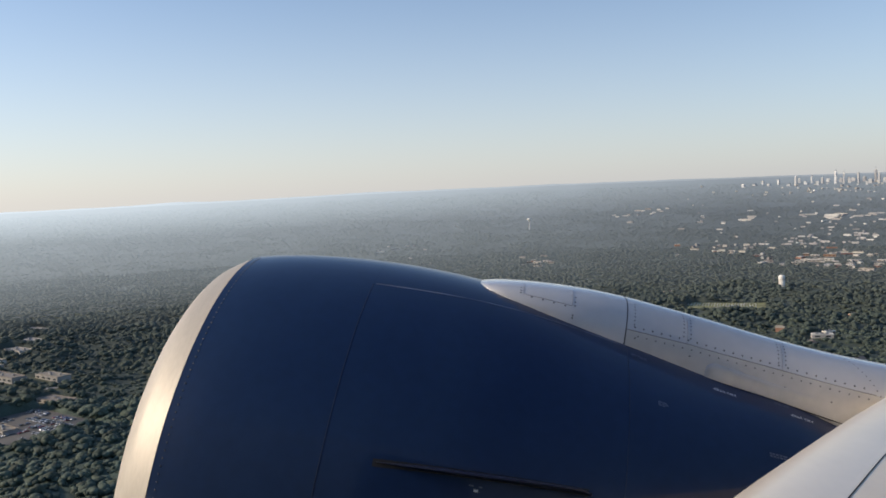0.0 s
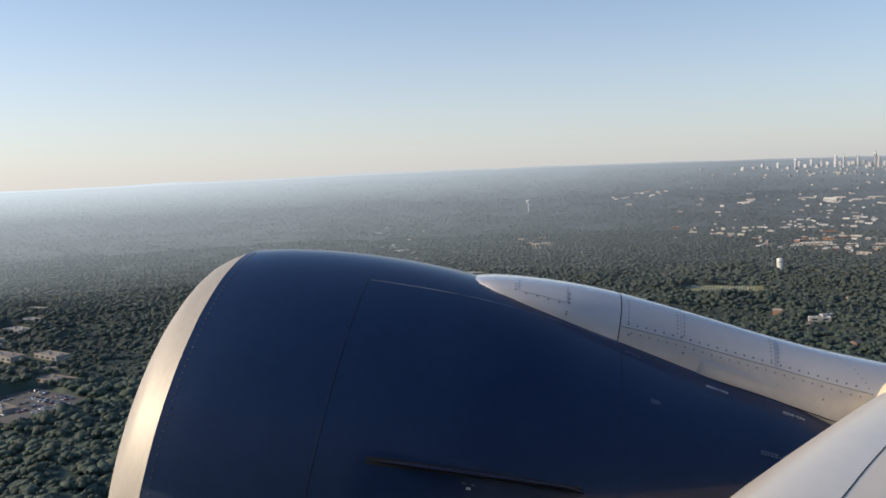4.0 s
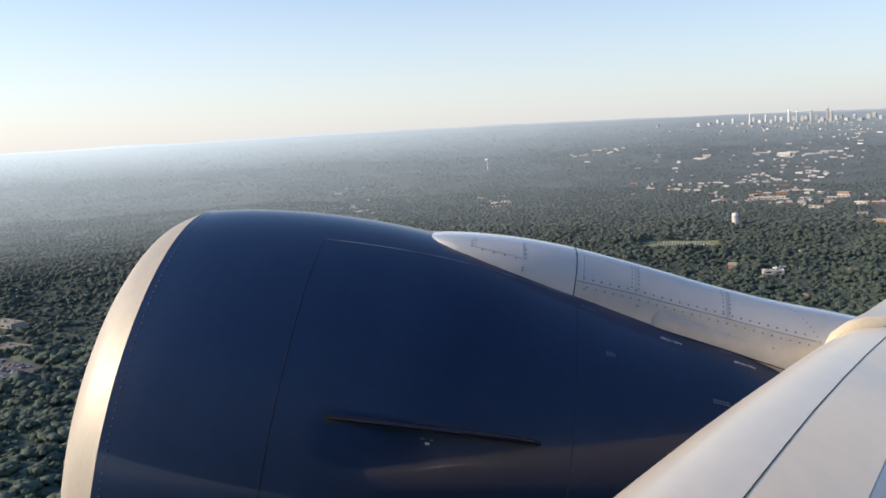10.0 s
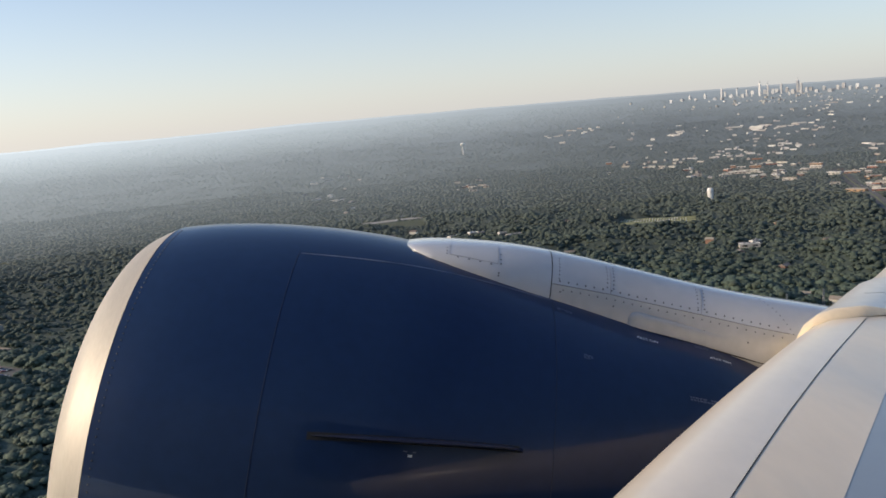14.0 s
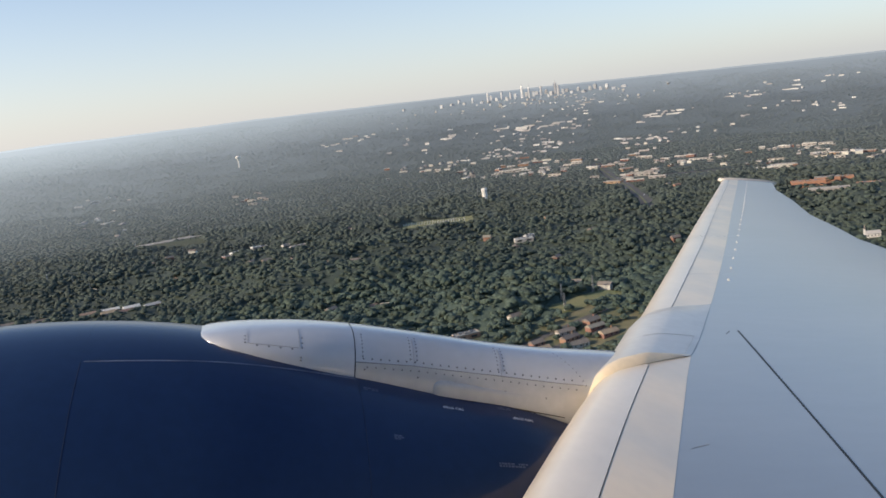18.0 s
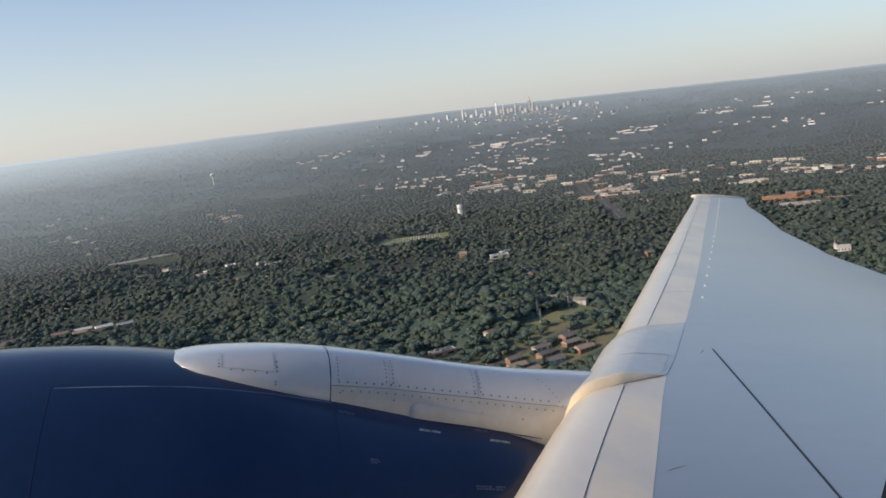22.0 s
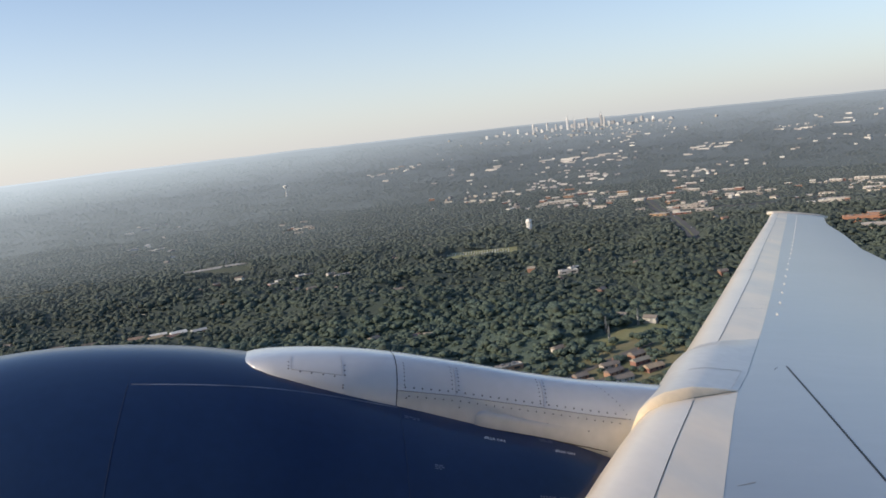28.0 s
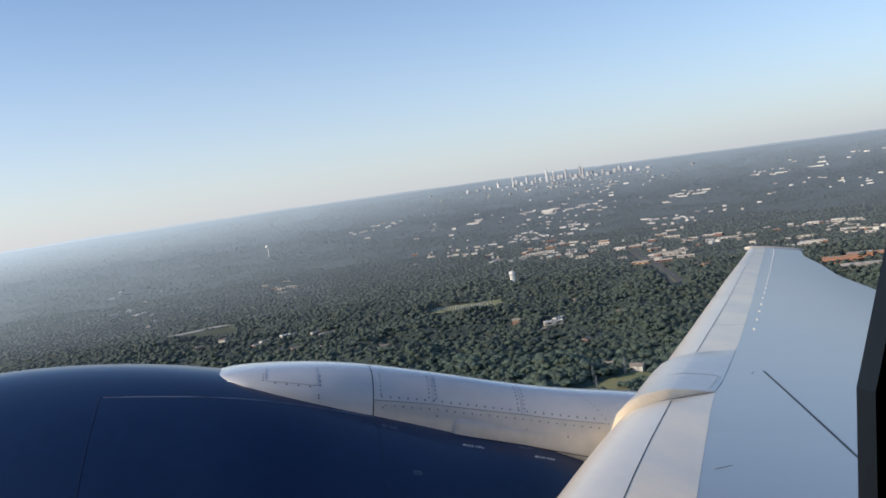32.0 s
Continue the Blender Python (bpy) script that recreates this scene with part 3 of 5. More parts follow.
for i in range(41):
    u = i / 40
    x = 1.52 + 0.80 * u ** 1.8
    front = math.sin(math.pi / 2 * min(1, u * 3.2))
    rise = 0.022 * front * (1 - max(0, (u - 0.4) / 0.6) ** 1.3) + 0.0005
    top_a = 1.5 + 13 * front ** 0.7 * (1 - 0.2 * u)
    rings.append([pylon_pt(x, top_a * (k / 14), rise * (1 - (k / 14) ** 7)) for k in range(15)])
part("fairing_blister", loft(bm, rings), M_APRON, pylon, "shallow rounded blister on the fairing", smooth=True)



def pylon_line(x_fn, a_fn, name, w=0.006, material=M_RIVET):
    ribbon(lambda u: pylon_pt(x_fn(u), a_fn(u), 0.0012), 24, lambda u: w, lambda u: (0, -0.3, 0.95) if abs(x_fn(1) - x_fn(0)) > 0.3 else (1, 0, 0), name, material, pylon)


M_PSEAM = mat("pale_seam", (0.33, 0.33, 0.34), 0.6, 0, None, 6)
pylon_line(lambda u: 0.94 + 1.75 * u, lambda u: panel_a(0.94 + 1.75 * u), "panel_seam", 0.0035, M_PSEAM)
pylon_line(lambda u: 1.37, lambda u: 24 + 42 * u, "panel_seam", 0.0016, M_PSEAM)
pylon_line(lambda u: 2.05, lambda u: 28 + 42 * u, "panel_seam", 0.0016, M_PSEAM)
pylon_line(lambda u: 0.18 + 0.35 * u, lambda u: 27, "access_panel_edge", 0.0015, M_PSEAM)
pylon_line(lambda u: 0.18, lambda u: 27 + 40 * u, "access_panel_edge", 0.0015, M_PSEAM)
pylon_line(lambda u: 0.53, lambda u: 27 + 40 * u, "access_panel_edge", 0.0015, M_PSEAM)
bm = bmesh.new()
bmesh.ops.create_cone(bm, segments=8, cap_ends=True, radius1=1, radius2=0.7, depth=0.35)
rivet_me = link_mesh("screw_head", bm, M_RIVET)


def rivet(x, a, r=0.0085):
    p = Vector(pylon_pt(x, a, 0.0))
    q = Vector(pylon_pt(x, a, 0.10)) - p
    ob = new("screw_head", rivet_me)
    ob.parent = pylon
    ob.matrix_local = Matrix.Translation(p) @ q.to_track_quat("Z", "Y").to_matrix().to_4x4() @ Matrix.Scale(r, 4)


for i in range(26):
    x = 0.99 + 1.62 * i / 25
    rivet(x, panel_a(x) + 5)
    rivet(x + 0.03, panel_a(x) - 5, 0.007)
for i in range(7):
    for x, a in ((1.345, 24), (1.395, 24), (2.025, 28), (2.075, 28), (0.985, 18)):
        rivet(x, a + 8 + i * 6, 0.007)
for i in range(14):
    rivet(2.72 - 0.022 * i, 30 + i * 5, 0.006)
for x, a in ((0.54, 8), (0.54, 12), (0.16, 28), (0.16, 36), (0.16, 46), (0.24, 24), (0.32, 24), (0.40, 24), (0.48, 24), (0.55, 28), (0.55, 36), (0.55, 46), (1.0, 10), (1.4, 12), (2.08, 12), (2.4, 12)):
    rivet(x, a, 0.008)

# ---- wing ----
LE = [(-2.5, -2.50), (2.9, 0.79), (3.7, 1.285), (4.4, 1.735), (5.0, 2.13), (5.5, 2.468), (5.9, 2.745), (6.5, 3.18), (7.92, 4.12), (10.7, 5.97), (16.7, 9.93), (24.4, 15.05), (27.6, 17.15)]
TE = [(-2.5, 10.9), (10.7, 10.35), (13.5, 11.2), (15.0, 11.95), (17.2, 12.95), (20.6, 14.95), (24.0, 16.80), (27.6, 19.15)]
SLAT_W = [(-2.5, 0.56), (2.9, 0.43), (5.6, 0.366), (7.2, 0.28), (12.0, 0.31), (27.6, 0.25)]
PANEL_W = [(-2.5, 0.87), (2.9, 0.82), (3.7, 0.813), (4.4, 0.789), (5.0, 0.76), (5.5, 0.726), (5.9, 0.689), (6.0, 0.68), (8.2, 0.73), (12.1, 0.73), (27.6, 0.60)]
NOSE = [(0.30, -0.66), (0.04, -0.54), (-0.09, -0.40), (-0.12, -0.28), (-0.085, -0.17), (0.0, -0.085), (0.11, -0.032), (0.22, -0.006)]


def le_x(y):
    return interp(y, LE)


def skin_z(x, y):
    """Height of the wing's upper skin."""
    c = interp(y, TE) - le_x(y)
    u = (x - le_x(y)) / c
    bulge = 0.008 * c * (4 * u * (1 - u)) if 0 < u < 1 else 0
    return -0.845 + 0.1008 * (y - 6.4) + bulge - 0.10 * math.exp(-max(0.0, x - le_x(y)) / 0.55) * min(1, c / 6)


wing = new("wing")
wing.parent = plane
wing["label"] = "long swept grey wing with slats along its leading edge"


def wing_strip(name, y0, y1, x_a, x_b, material, label="", nx=6, ny=None, lift=0.0, nose=False):
    """A piece of skin between two lines across the span; with nose=True it wraps round the leading edge."""
    bm = bmesh.new()
    rings = []
    for y in np.linspace(y0, y1, ny or max(4, int((y1 - y0) / 0.5))):
        k = min(1.0, 0.35 + 0.65 * (27.6 - y) / 22)
        xa, xb = x_a(y), x_b(y)
        r = []
        if nose:
            base = le_x(y)
            r += [(base + dx * k, y, skin_z(base + 0.25 * k, y) + dz * k) for dx, dz in NOSE]
            xa = base + 0.30 * k
        xs = np.linspace(xa, xb, nx)
        r += [(x, y, skin_z(x, y) + lift) for x in xs]
        rings.append(r)
    return part(name, loft(bm, rings), material, wing, label, smooth=False)


def smooth_by_angle(ob):
    ob.data.shade_smooth()
    return ob


def slat_end(y):
    return le_x(y) + interp(y, SLAT_W)


def panel_end(y):
    return le_x(y) + interp(y, PANEL_W)


def slat_piece(y0, y1, label):
    return smooth_by_angle(wing_strip("slat", y0, y1, slat_end, slat_end, M_SLAT, label, nx=4, lift=0.003, nose=True))


slat_piece(0.9, 6.08, "pale inboard slat")
for a, b in ((7.86, 12.9), (12.93, 17.9), (17.93, 22.7), (22.73, 27.45)):
    slat_piece(a, b, "pale outboard slat")
for a, b in ((0.9, 6.10), (7.86, 12.9), (12.9, 17.9), (17.9, 22.7), (22.7, 27.5)):
    smooth_by_angle(wing_strip("leading_edge_panel", a, b, lambda y: slat_end(y) - 0.03, panel_end, M_LEPANEL, "beige-grey fixed leading edge panel", nx=5, lift=0.001))
# fixed cover where the pylon meets the wing; its cabin side rises in a soft step
def cover(name, ys, lift_fn, material, label):
    bm = bmesh.new()
    rings = []
    for y in ys:
        h = lift_fn(y)
        base_x = le_x(y)
        r = [(base_x + dx - h * 0.35, y, skin_z(base_x + 0.25, y) + dz + h) for dx, dz in NOSE]
        for x in np.linspace(base_x + 0.30, panel_end(y), 10):
            f = (panel_end(y) - x) / (panel_end(y) - base_x)
            r.append((x, y, skin_z(x, y) + 0.003 + h * min(1, f * 1.8)))
        rings.append(r)
    return part(name, loft(bm, rings), material, wing, label, smooth=True)


cover("strut_cover", np.linspace(6.05, 7.84, 16), lambda y: 0.060 * min(1, (7.90 - y) * 2.2), M_COVER, "pale grey fixed cover over the pylon joint")
# joints of the cover's middle panel
def on_cover(x, y):
    f = (panel_end(y) - x) / (panel_end(y) - le_x(y))
    return (x, y, skin_z(x, y) + 0.006 + 0.060 * min(1, max(0, f) * 1.8))


M_CSEAM = mat("cover_seam", (0.48, 0.475, 0.46), 0.6, 0, None, 6)
ribbon(lambda u: on_cover(panel_end(6.12 + 0.5 * u) - 0.06, 6.12 + 0.5 * u), 10, lambda u: 0.0025, lambda u: (1, 0, 0), "cover_seam", M_CSEAM, wing)
ribbon(lambda u: on_cover(le_x(6.62) + 0.16 + (panel_end(6.62) - 0.22 - le_x(6.62)) * u, 6.62), 10, lambda u: 0.0025, lambda u: (0, 1, 0), "cover_seam", M_CSEAM, wing)
# its rounded cabin-side end, widest at the nose and fading out aft
bm = bmesh.new()
rings = []
for k in range(9):
    f = k / 8
    ring_ = []
    for i in range(19):
        s = i / 18
        y = 6.05 + 0.03 * s - 0.17 * (1 - s) ** 0.8 * (1 - f)
        h = 0.060 * math.sin(f * math.pi / 2) ** 0.8
        bx = le_x(y)
        if i < 8:
            dx, dz = NOSE[i]
            ring_.append((bx + dx - h * 0.35, y, skin_z(bx + 0.25, y) + dz + h))
        else:
            x = bx + 0.30 + (panel_end(y) - bx - 0.30) * (i - 8) / 10
            g = (panel_end(y) - x) / (panel_end(y) - bx)
            ring_.append((x, y, skin_z(x, y) + 0.006 + h * min(1, g * 1.8)))
    rings.append(ring_)
# the warm sunlight on this end is put into its gold colour
part("cover_end", loft(bm, rings), mat("yellowed_sealant", (0.86, 0.70, 0.48), 0.36, 0, (0.78, 0.65, 0.46), 2, coat=0.3), wing, "rounded end of the cover, coloured gold for warm sunlight", smooth=True)
smooth_by_angle(wing_strip("upper_skin", 0.9, 27.5, lambda y: panel_end(y) - 0.05, lambda y: interp(y, TE), M_WING, "blue-grey upper wing skin", nx=22, ny=60))
# underside and inner core
bm = bmesh.new()
rings = []
for y in np.linspace(0.9, 27.5, 30):
    c = interp(y, TE) - le_x(y)
    k = min(1.0, 0.35 + 0.65 * (27.6 - y) / 22)
    b = le_x(y)
    top = [(x, y, skin_z(x, y) - 0.06) for x in np.linspace(b + 0.25 * k, interp(y, TE) - 0.03, 14)]
    low = [(x, y, skin_z(b, y) - 0.62 * k - 0.03 * c * (1 - abs(2 * (x - b) / c - 1))) for x in np.linspace(b + c * 0.93, b + 0.40 * k, 8)]
    rings.append(top + low)
part("lower_skin", loft(bm, rings, closed=True, caps=True), M_DARK, wing, "dark inner wing structure and underside")
# tip
bm = bmesh.new()
rings = []
for y, s in ((27.47, 1.0), (27.60, 1.03), (27.78, 0.98), (27.90, 0.86), (27.96, 0.6)):
    x0, x1 = 17.02, 19.25
    xm = (x0 + x1) / 2
    pts = []
    for a in np.linspace(0, 360, 25)[:-1]:
        ca, sb = math.cos(radians(a)), math.sin(radians(a))
        pts.append((xm + (x1 - x0) / 2 * s * math.copysign(abs(ca) ** 0.8, ca), y, skin_z(18.1, 27.5) - 0.05 + 0.11 * s * math.copysign(abs(sb) ** 0.6, sb)))
    rings.append(pts)
part("wing_tip", loft(bm, rings, closed=True, caps=True), M_SLAT, wing, "squared pale wing tip cap", smooth=True)
# vortex generators
for i in range(24):
    y = 9.11 + (26.7 - 9.11) * (i / 23)
    x = le_x(y) + interp(y, [(9, 0.87), (17, 0.96), (27, 0.96)])
    bm = bmesh.new()
    for s in (-1,):
        box(bm, -0.04, 0.04, -0.006, 0.006, -0.01, 0.016, 0)
        box(bm, -0.044, 0.044, -0.012, 0.012, -0.01, 0.004, 0)
    ob = part("vortex_generator", bm, M_TANK, wing, "small white vortex generator")
    ob.matrix_local = Matrix.Translation((x, y, skin_z(x, y))) @ Matrix.Rotation(radians(62), 4, "Z")


def wing_line(p, q, name, w, material=M_DARK, label=""):
    p, q = Vector((*p, 0)), Vector((*q, 0))
    side = (q - p).cross(Vector((0, 0, 1))).normalized()

    def at(u):
        v = p.lerp(q, u)
        return (v.x, v.y, skin_z(v.x, v.y) + 0.001)
    ribbon(at, 20, lambda u: w, lambda u: side, name, material, wing, label)


wing_line((4.42, 6.78), (2.0, 0.6), "spoiler_gap", 0.008, M_BLACK, "dark rubber-sealed gap")


def span_line(fn, y0, y1, w, name, material, lift):
    ribbon(lambda u: (fn(y0 + (y1 - y0) * u), y0 + (y1 - y0) * u, skin_z(fn(y0 + (y1 - y0) * u), y0 + (y1 - y0) * u) + lift), 30, lambda u: w, lambda u: (0.84, -0.54, 0), name, material, wing)


span_line(lambda y: slat_end(y) + 0.004, 0.9, 5.9, 0.0016, "slat_gap", M_DARK, 0.003)
span_line(lambda y: slat_end(y) + 0.002, 7.9, 27.4, 0.003, "slat_gap", M_RIVET, 0.003)
wing_line((4.24, 6.68), (4.32, 6.76), "panel_gap", 0.003)
for y in (9.6, 12.9, 17.9, 22.7):
    wing_line((slat_end(y) + 0.02, y), (panel_end(y), y - 0.12), "panel_gap", 0.003, M_PSEAM)

M_SCUFF = mat("scuffed_paint", (0.30, 0.29, 0.28), 0.7, 0, (0.42, 0.40, 0.37), 30)
for a_, b_ in (((2.53, 4.28), (2.66, 4.32)), ((1.97, 3.30), (2.05, 3.40)), ((5.95, 9.75), (6.22, 9.62)), ((6.75, 11.0), (6.96, 10.86))):
    wing_line(a_, b_, "scuff_mark", 0.0016, M_SCUFF)

# fuselage: a hollow hull with the cabin window's opening in its side
HULL_Y, HULL_Z, HULL_R = -1.65, -0.2, 2.75
WIN_X0, WIN_X1, WIN_Z0, WIN_Z1 = -0.95, 0.91, -1.30, 0.90


def hull_y(z):
    return HULL_Y + math.sqrt(HULL_R ** 2 - (z - HULL_Z) ** 2)


def hull_shell(name, radius, material, label):
    a0 = math.degrees(math.asin((WIN_Z0 - 0.02 - HULL_Z) / HULL_R))
    a1 = math.degrees(math.asin((WIN_Z1 + 0.02 - HULL_Z) / HULL_R))
    angles = list(np.linspace(a0, a1, 9)) + list(np.linspace(a1, a0 + 360, 40))[1:-1]
    stations = [(-19, 0.35), (-17.5, 0.72), (-15, 0.95), (-12, 1.0), (-6, 1.0), (WIN_X0 - 0.02, 1.0), (WIN_X1 + 0.26, 1.0), (7, 1.0), (14, 1.0), (22, 0.85), (27, 0.5)]
    bm = bmesh.new()
    vs = [[bm.verts.new((x, HULL_Y + radius * sc * math.cos(radians(a)), HULL_Z + radius * sc * math.sin(radians(a)))) for a in angles] for x, sc in stations]
    n = len(angles)
    for k in range(len(stations) - 1):
        for i in range(n):
            if k == 5 and i < 8:
                continue
            bm.faces.new((vs[k][i], vs[k][(i + 1) % n], vs[k + 1][(i + 1) % n], vs[k + 1][i]))
    bm.faces.new(vs[0])
    bm.faces.new(vs[-1])
    bmesh.ops.recalc_face_normals(bm, faces=bm.faces)
    return part(name, bm, material, fuselage, label, smooth=True)


fuselage = new("fuselage")
fuselage.parent = plane
fuselage["label"] = "white fuselage with a cabin window"
hull_shell("hull", HULL_R, M_WHITE, "white painted hull")
hull_shell("cabin_lining", HULL_R - 0.10, M_REVEAL, "cabin lining darkened for shade")


def window_band(name, offs, y0, y1, material, label):
    """A rounded frame round the window, offs inside and outside its edge, y0 to y1 from the hull."""
    loop, rad = [], 0.32
    for cx, cz, q0 in ((WIN_X1 - rad, WIN_Z1 - rad, 0), (WIN_X0 + rad, WIN_Z1 - rad, 90), (WIN_X0 + rad, WIN_Z0 + rad, 180), (WIN_X1 - rad, WIN_Z0 + rad, 270)):
        for k in range(9):
            a = radians(q0 + k * 11.25)
            loop.append((cx, cz, math.cos(a), math.sin(a)))
        if q0 in (90, 270):
            za, zb = cz, (WIN_Z0 + rad if q0 == 90 else WIN_Z1 - rad)
            sx_ = math.cos(radians(q0 + 90))
            loop += [(cx, za + (zb - za) * f, sx_, 0.0) for f in (0.25, 0.5, 0.75)]
    bm = bmesh.new()
    rings = []
    for cx, cz, nx, nz in loop + loop[:1]:
        pi_ = (cx + nx * (rad + offs[0]), cz + nz * (rad + offs[0]))
        po_ = (cx + nx * (rad + offs[1]), cz + nz * (rad + offs[1]))
        # the aft side leans outwards above its middle
        pi_, po_ = [(q[0] + (0.22 * max(0.0, q[1] + 0.06) if nx > 0 else 0), q[1]) for q in (pi_, po_)]
        rings.append([(pi_[0], hull_y(pi_[1]) + y0, pi_[1]), (pi_[0] + 0.008 * nx, hull_y(pi_[1]) + y1, pi_[1]), (po_[0], hull_y(po_[1]) + y1, po_[1]), (po_[0], hull_y(po_[1]) + y0, po_[1])])
    return part(name, loft(bm, rings, closed=True), material, cabin_window, label)


cabin_window = new("cabin_window")
cabin_window.parent = plane
cabin_window["label"] = "rounded cabin window opening with a black seal"
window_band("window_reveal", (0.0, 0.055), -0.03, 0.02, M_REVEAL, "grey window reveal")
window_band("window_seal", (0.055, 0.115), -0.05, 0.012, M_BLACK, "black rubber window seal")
window_band("window_surround", (0.0, 0.40), -0.14, -0.06, M_REVEAL, "plastic window surround darkened for shade")

# ---- country below ----
PLAN = 0.6                         # metres to a unit of the plan


def site(u, v):
    """Plan coordinates to metres; past the flat country the plan stretches with the rising land."""
    r = math.hypot(u, v)
    k = PLAN if r * PLAN < FLAT else (FLAT + (r * PLAN - FLAT) * 2.437) / r
    return u * k, v * k


CLEAR = []                         # cleared ground in metres: x, y, half length, half width, turn


def clear(u, v, a, b, turn=0.0):
    CLEAR.append((*site(u, v), a, b, radians(turn)))


def sight(x, y, half, depth):
    """Open ground on the side of a building from which it is seen."""
    k = 1 - depth / 2 / math.hypot(*site(x, y))
    clear(x * k, y * k, half, depth / 2 + 4, -math.degrees(math.atan2(x, y)))


def is_clear(xs, ys):
    out = np.zeros(len(xs), bool)
    for x, y, a, b, t in CLEAR:
        dx, dy = xs - x, ys - y
        u, v = dx * math.cos(t) + dy * math.sin(t), -dx * math.sin(t) + dy * math.cos(t)
        out |= (np.abs(u) < a) & (np.abs(v) < b)
    return out


def patch(name, x, y, a, b, turn, material, label, lift=0.4, category="ground", kind="structure"):
    """A sheet of asphalt or grass that follows the land; a and b in metres."""
    verts, faces = [], []
    x, y = site(x, y)
    nu, nv = max(2, int(a / 7)), max(2, int(b / 7))
    c, s = math.cos(radians(turn)), math.sin(radians(turn))
    for i in range(nu + 1):
        for j in range(nv + 1):
            u, v = -a + 2 * a * i / nu, -b + 2 * b * j / nv
            px, py = x + u * c - v * s, y + u * s + v * c
            verts.append((px, py, land_at(px, py) + lift))
    for i in range(nu):
        for j in range(nv):
            k = i * (nv + 1) + j
            faces.append((k, k + nv + 1, k + nv + 2, k + 1))
    return tagged(quick(name, verts, faces, material), label, category, kind=kind)


def base(x, y, turn=0.0, z=0.0):
    x, y = site(x, y)
    return Matrix.Translation((x, y, land_at(x, y) + z)) @ Matrix.Rotation(radians(turn), 4, "Z")


MESHES = {}


def shared(key, make, material):
    if key not in MESHES:
        bm = bmesh.new()
        make(bm)
        MESHES[key] = link_mesh(key[0] if isinstance(key, tuple) else key, bm, material)
    return MESHES[key]


def child(name, me, parent, m=None, label=""):
    ob = new(name, me)
    ob.parent = parent
    if m is not None:
        ob.matrix_local = m
    if label:
        ob["label"] = label
    return ob


def house(x, y, turn, ln, wd, ht, wall, roof, label, group="houses among the trees", windows=True, chimney=False, hidden=False):
    h = empty("house", base(x, y, turn, 0.2), label, "house", group)
    child("wall", shared(("wall", ln, wd, ht, wall.name), lambda bm: box(bm, -ln / 2, ln / 2, -wd / 2, wd / 2, -4, ht), wall), h)
    child("roof", shared(("roof", ln, wd, ht, roof.name), lambda bm: gable(bm, -ln / 2, ln / 2, -wd / 2, wd / 2, ht, ht + wd * 0.28), roof), h)
    if windows:
        me = shared(("window",), lambda bm: box(bm, -0.7, 0.7, -0.05, 0.05, -0.6, 0.6), M_PANE)
        k = max(2, int(ln / 4))
        for i in range(k):
            child("window", me, h, Matrix.Translation((-ln / 2 + ln * (i + 0.5) / k, -wd / 2 - 0.03, ht * 0.55)))
        child("door", shared(("door",), lambda bm: box(bm, -0.5, 0.5, -0.06, 0.06, 0, 2.1), M_ROOFBROWN), h, Matrix.Translation((ln * 0.12, -wd / 2 - 0.04, 0.1)))
    if chimney:
        child("chimney", shared(("chimney",), lambda bm: box(bm, -0.5, 0.5, -0.4, 0.4, 0, 2.6), M_BRICK), h, Matrix.Translation((ln * 0.25, 0.6, ht + wd * 0.14)))
    clear(x, y, ln / 2 + 2.5, wd / 2 + 2.5, turn)
    if not hidden:
        sight(x, y, ln / 2 - 1, 6)
    return h


def hall(x, y, turn, ln, wd, ht, wall, roof, label, category="warehouse", group="low commercial buildings", units=3, glazed=True):
    """A flat-roofed building with a parapet, roof units and a band of windows."""
    h = empty("commercial_building", base(x, y, turn, 0.2), label, category, group)
    child("wall", shared(("wall", ln, wd, ht, wall.name), lambda bm: box(bm, -ln / 2, ln / 2, -wd / 2, wd / 2, -6, ht), wall), h)

    def roof_mesh(bm):
        box(bm, -ln / 2 + 0.4, ln / 2 - 0.4, -wd / 2 + 0.4, wd / 2 - 0.4, ht - 0.1, ht + 0.15)
        for q in ((-ln / 2, ln / 2, -wd / 2, -wd / 2 + 0.4), (-ln / 2, ln / 2, wd / 2 - 0.4, wd / 2), (-ln / 2, -ln / 2 + 0.4, -wd / 2 + 0.4, wd / 2 - 0.4), (ln / 2 - 0.4, ln / 2, -wd / 2 + 0.4, wd / 2 - 0.4)):
            box(bm, *q, ht + 0.005, ht + 0.8)
    child("roof", shared(("roof", ln, wd, ht, roof.name), roof_mesh, roof), h)
    me = shared(("roof_unit",), lambda bm: box(bm, -1.6, 1.6, -1.2, 1.2, 0, 1.6, 0.1), M_STEEL)
    for i in range(units):
        child("roof_unit", me, h, Matrix.Translation((-ln * 0.35 + ln * 0.7 * (i + 0.5) / units, wd * 0.15 * (-1) ** i, ht + 0.15)))
    if glazed:
        k = max(2, int(ln / 9))
        win = shared(("wide_window",), lambda bm: box(bm, -2.8, 2.8, -0.06, 0.06, -0.9, 0.9), M_PANE)
        for i in range(k):
            child("window", win, h, Matrix.Translation((-ln / 2 + ln * (i + 0.5) / k, -wd / 2 - 0.05, ht * 0.5)))
    clear(x, y, ln / 2 + 6, wd / 2 + 8, turn)
    sight(x, y, ln / 2, 14 if math.hypot(x, y) < 2600 else 30)
    return h


rnd = random.Random(7)

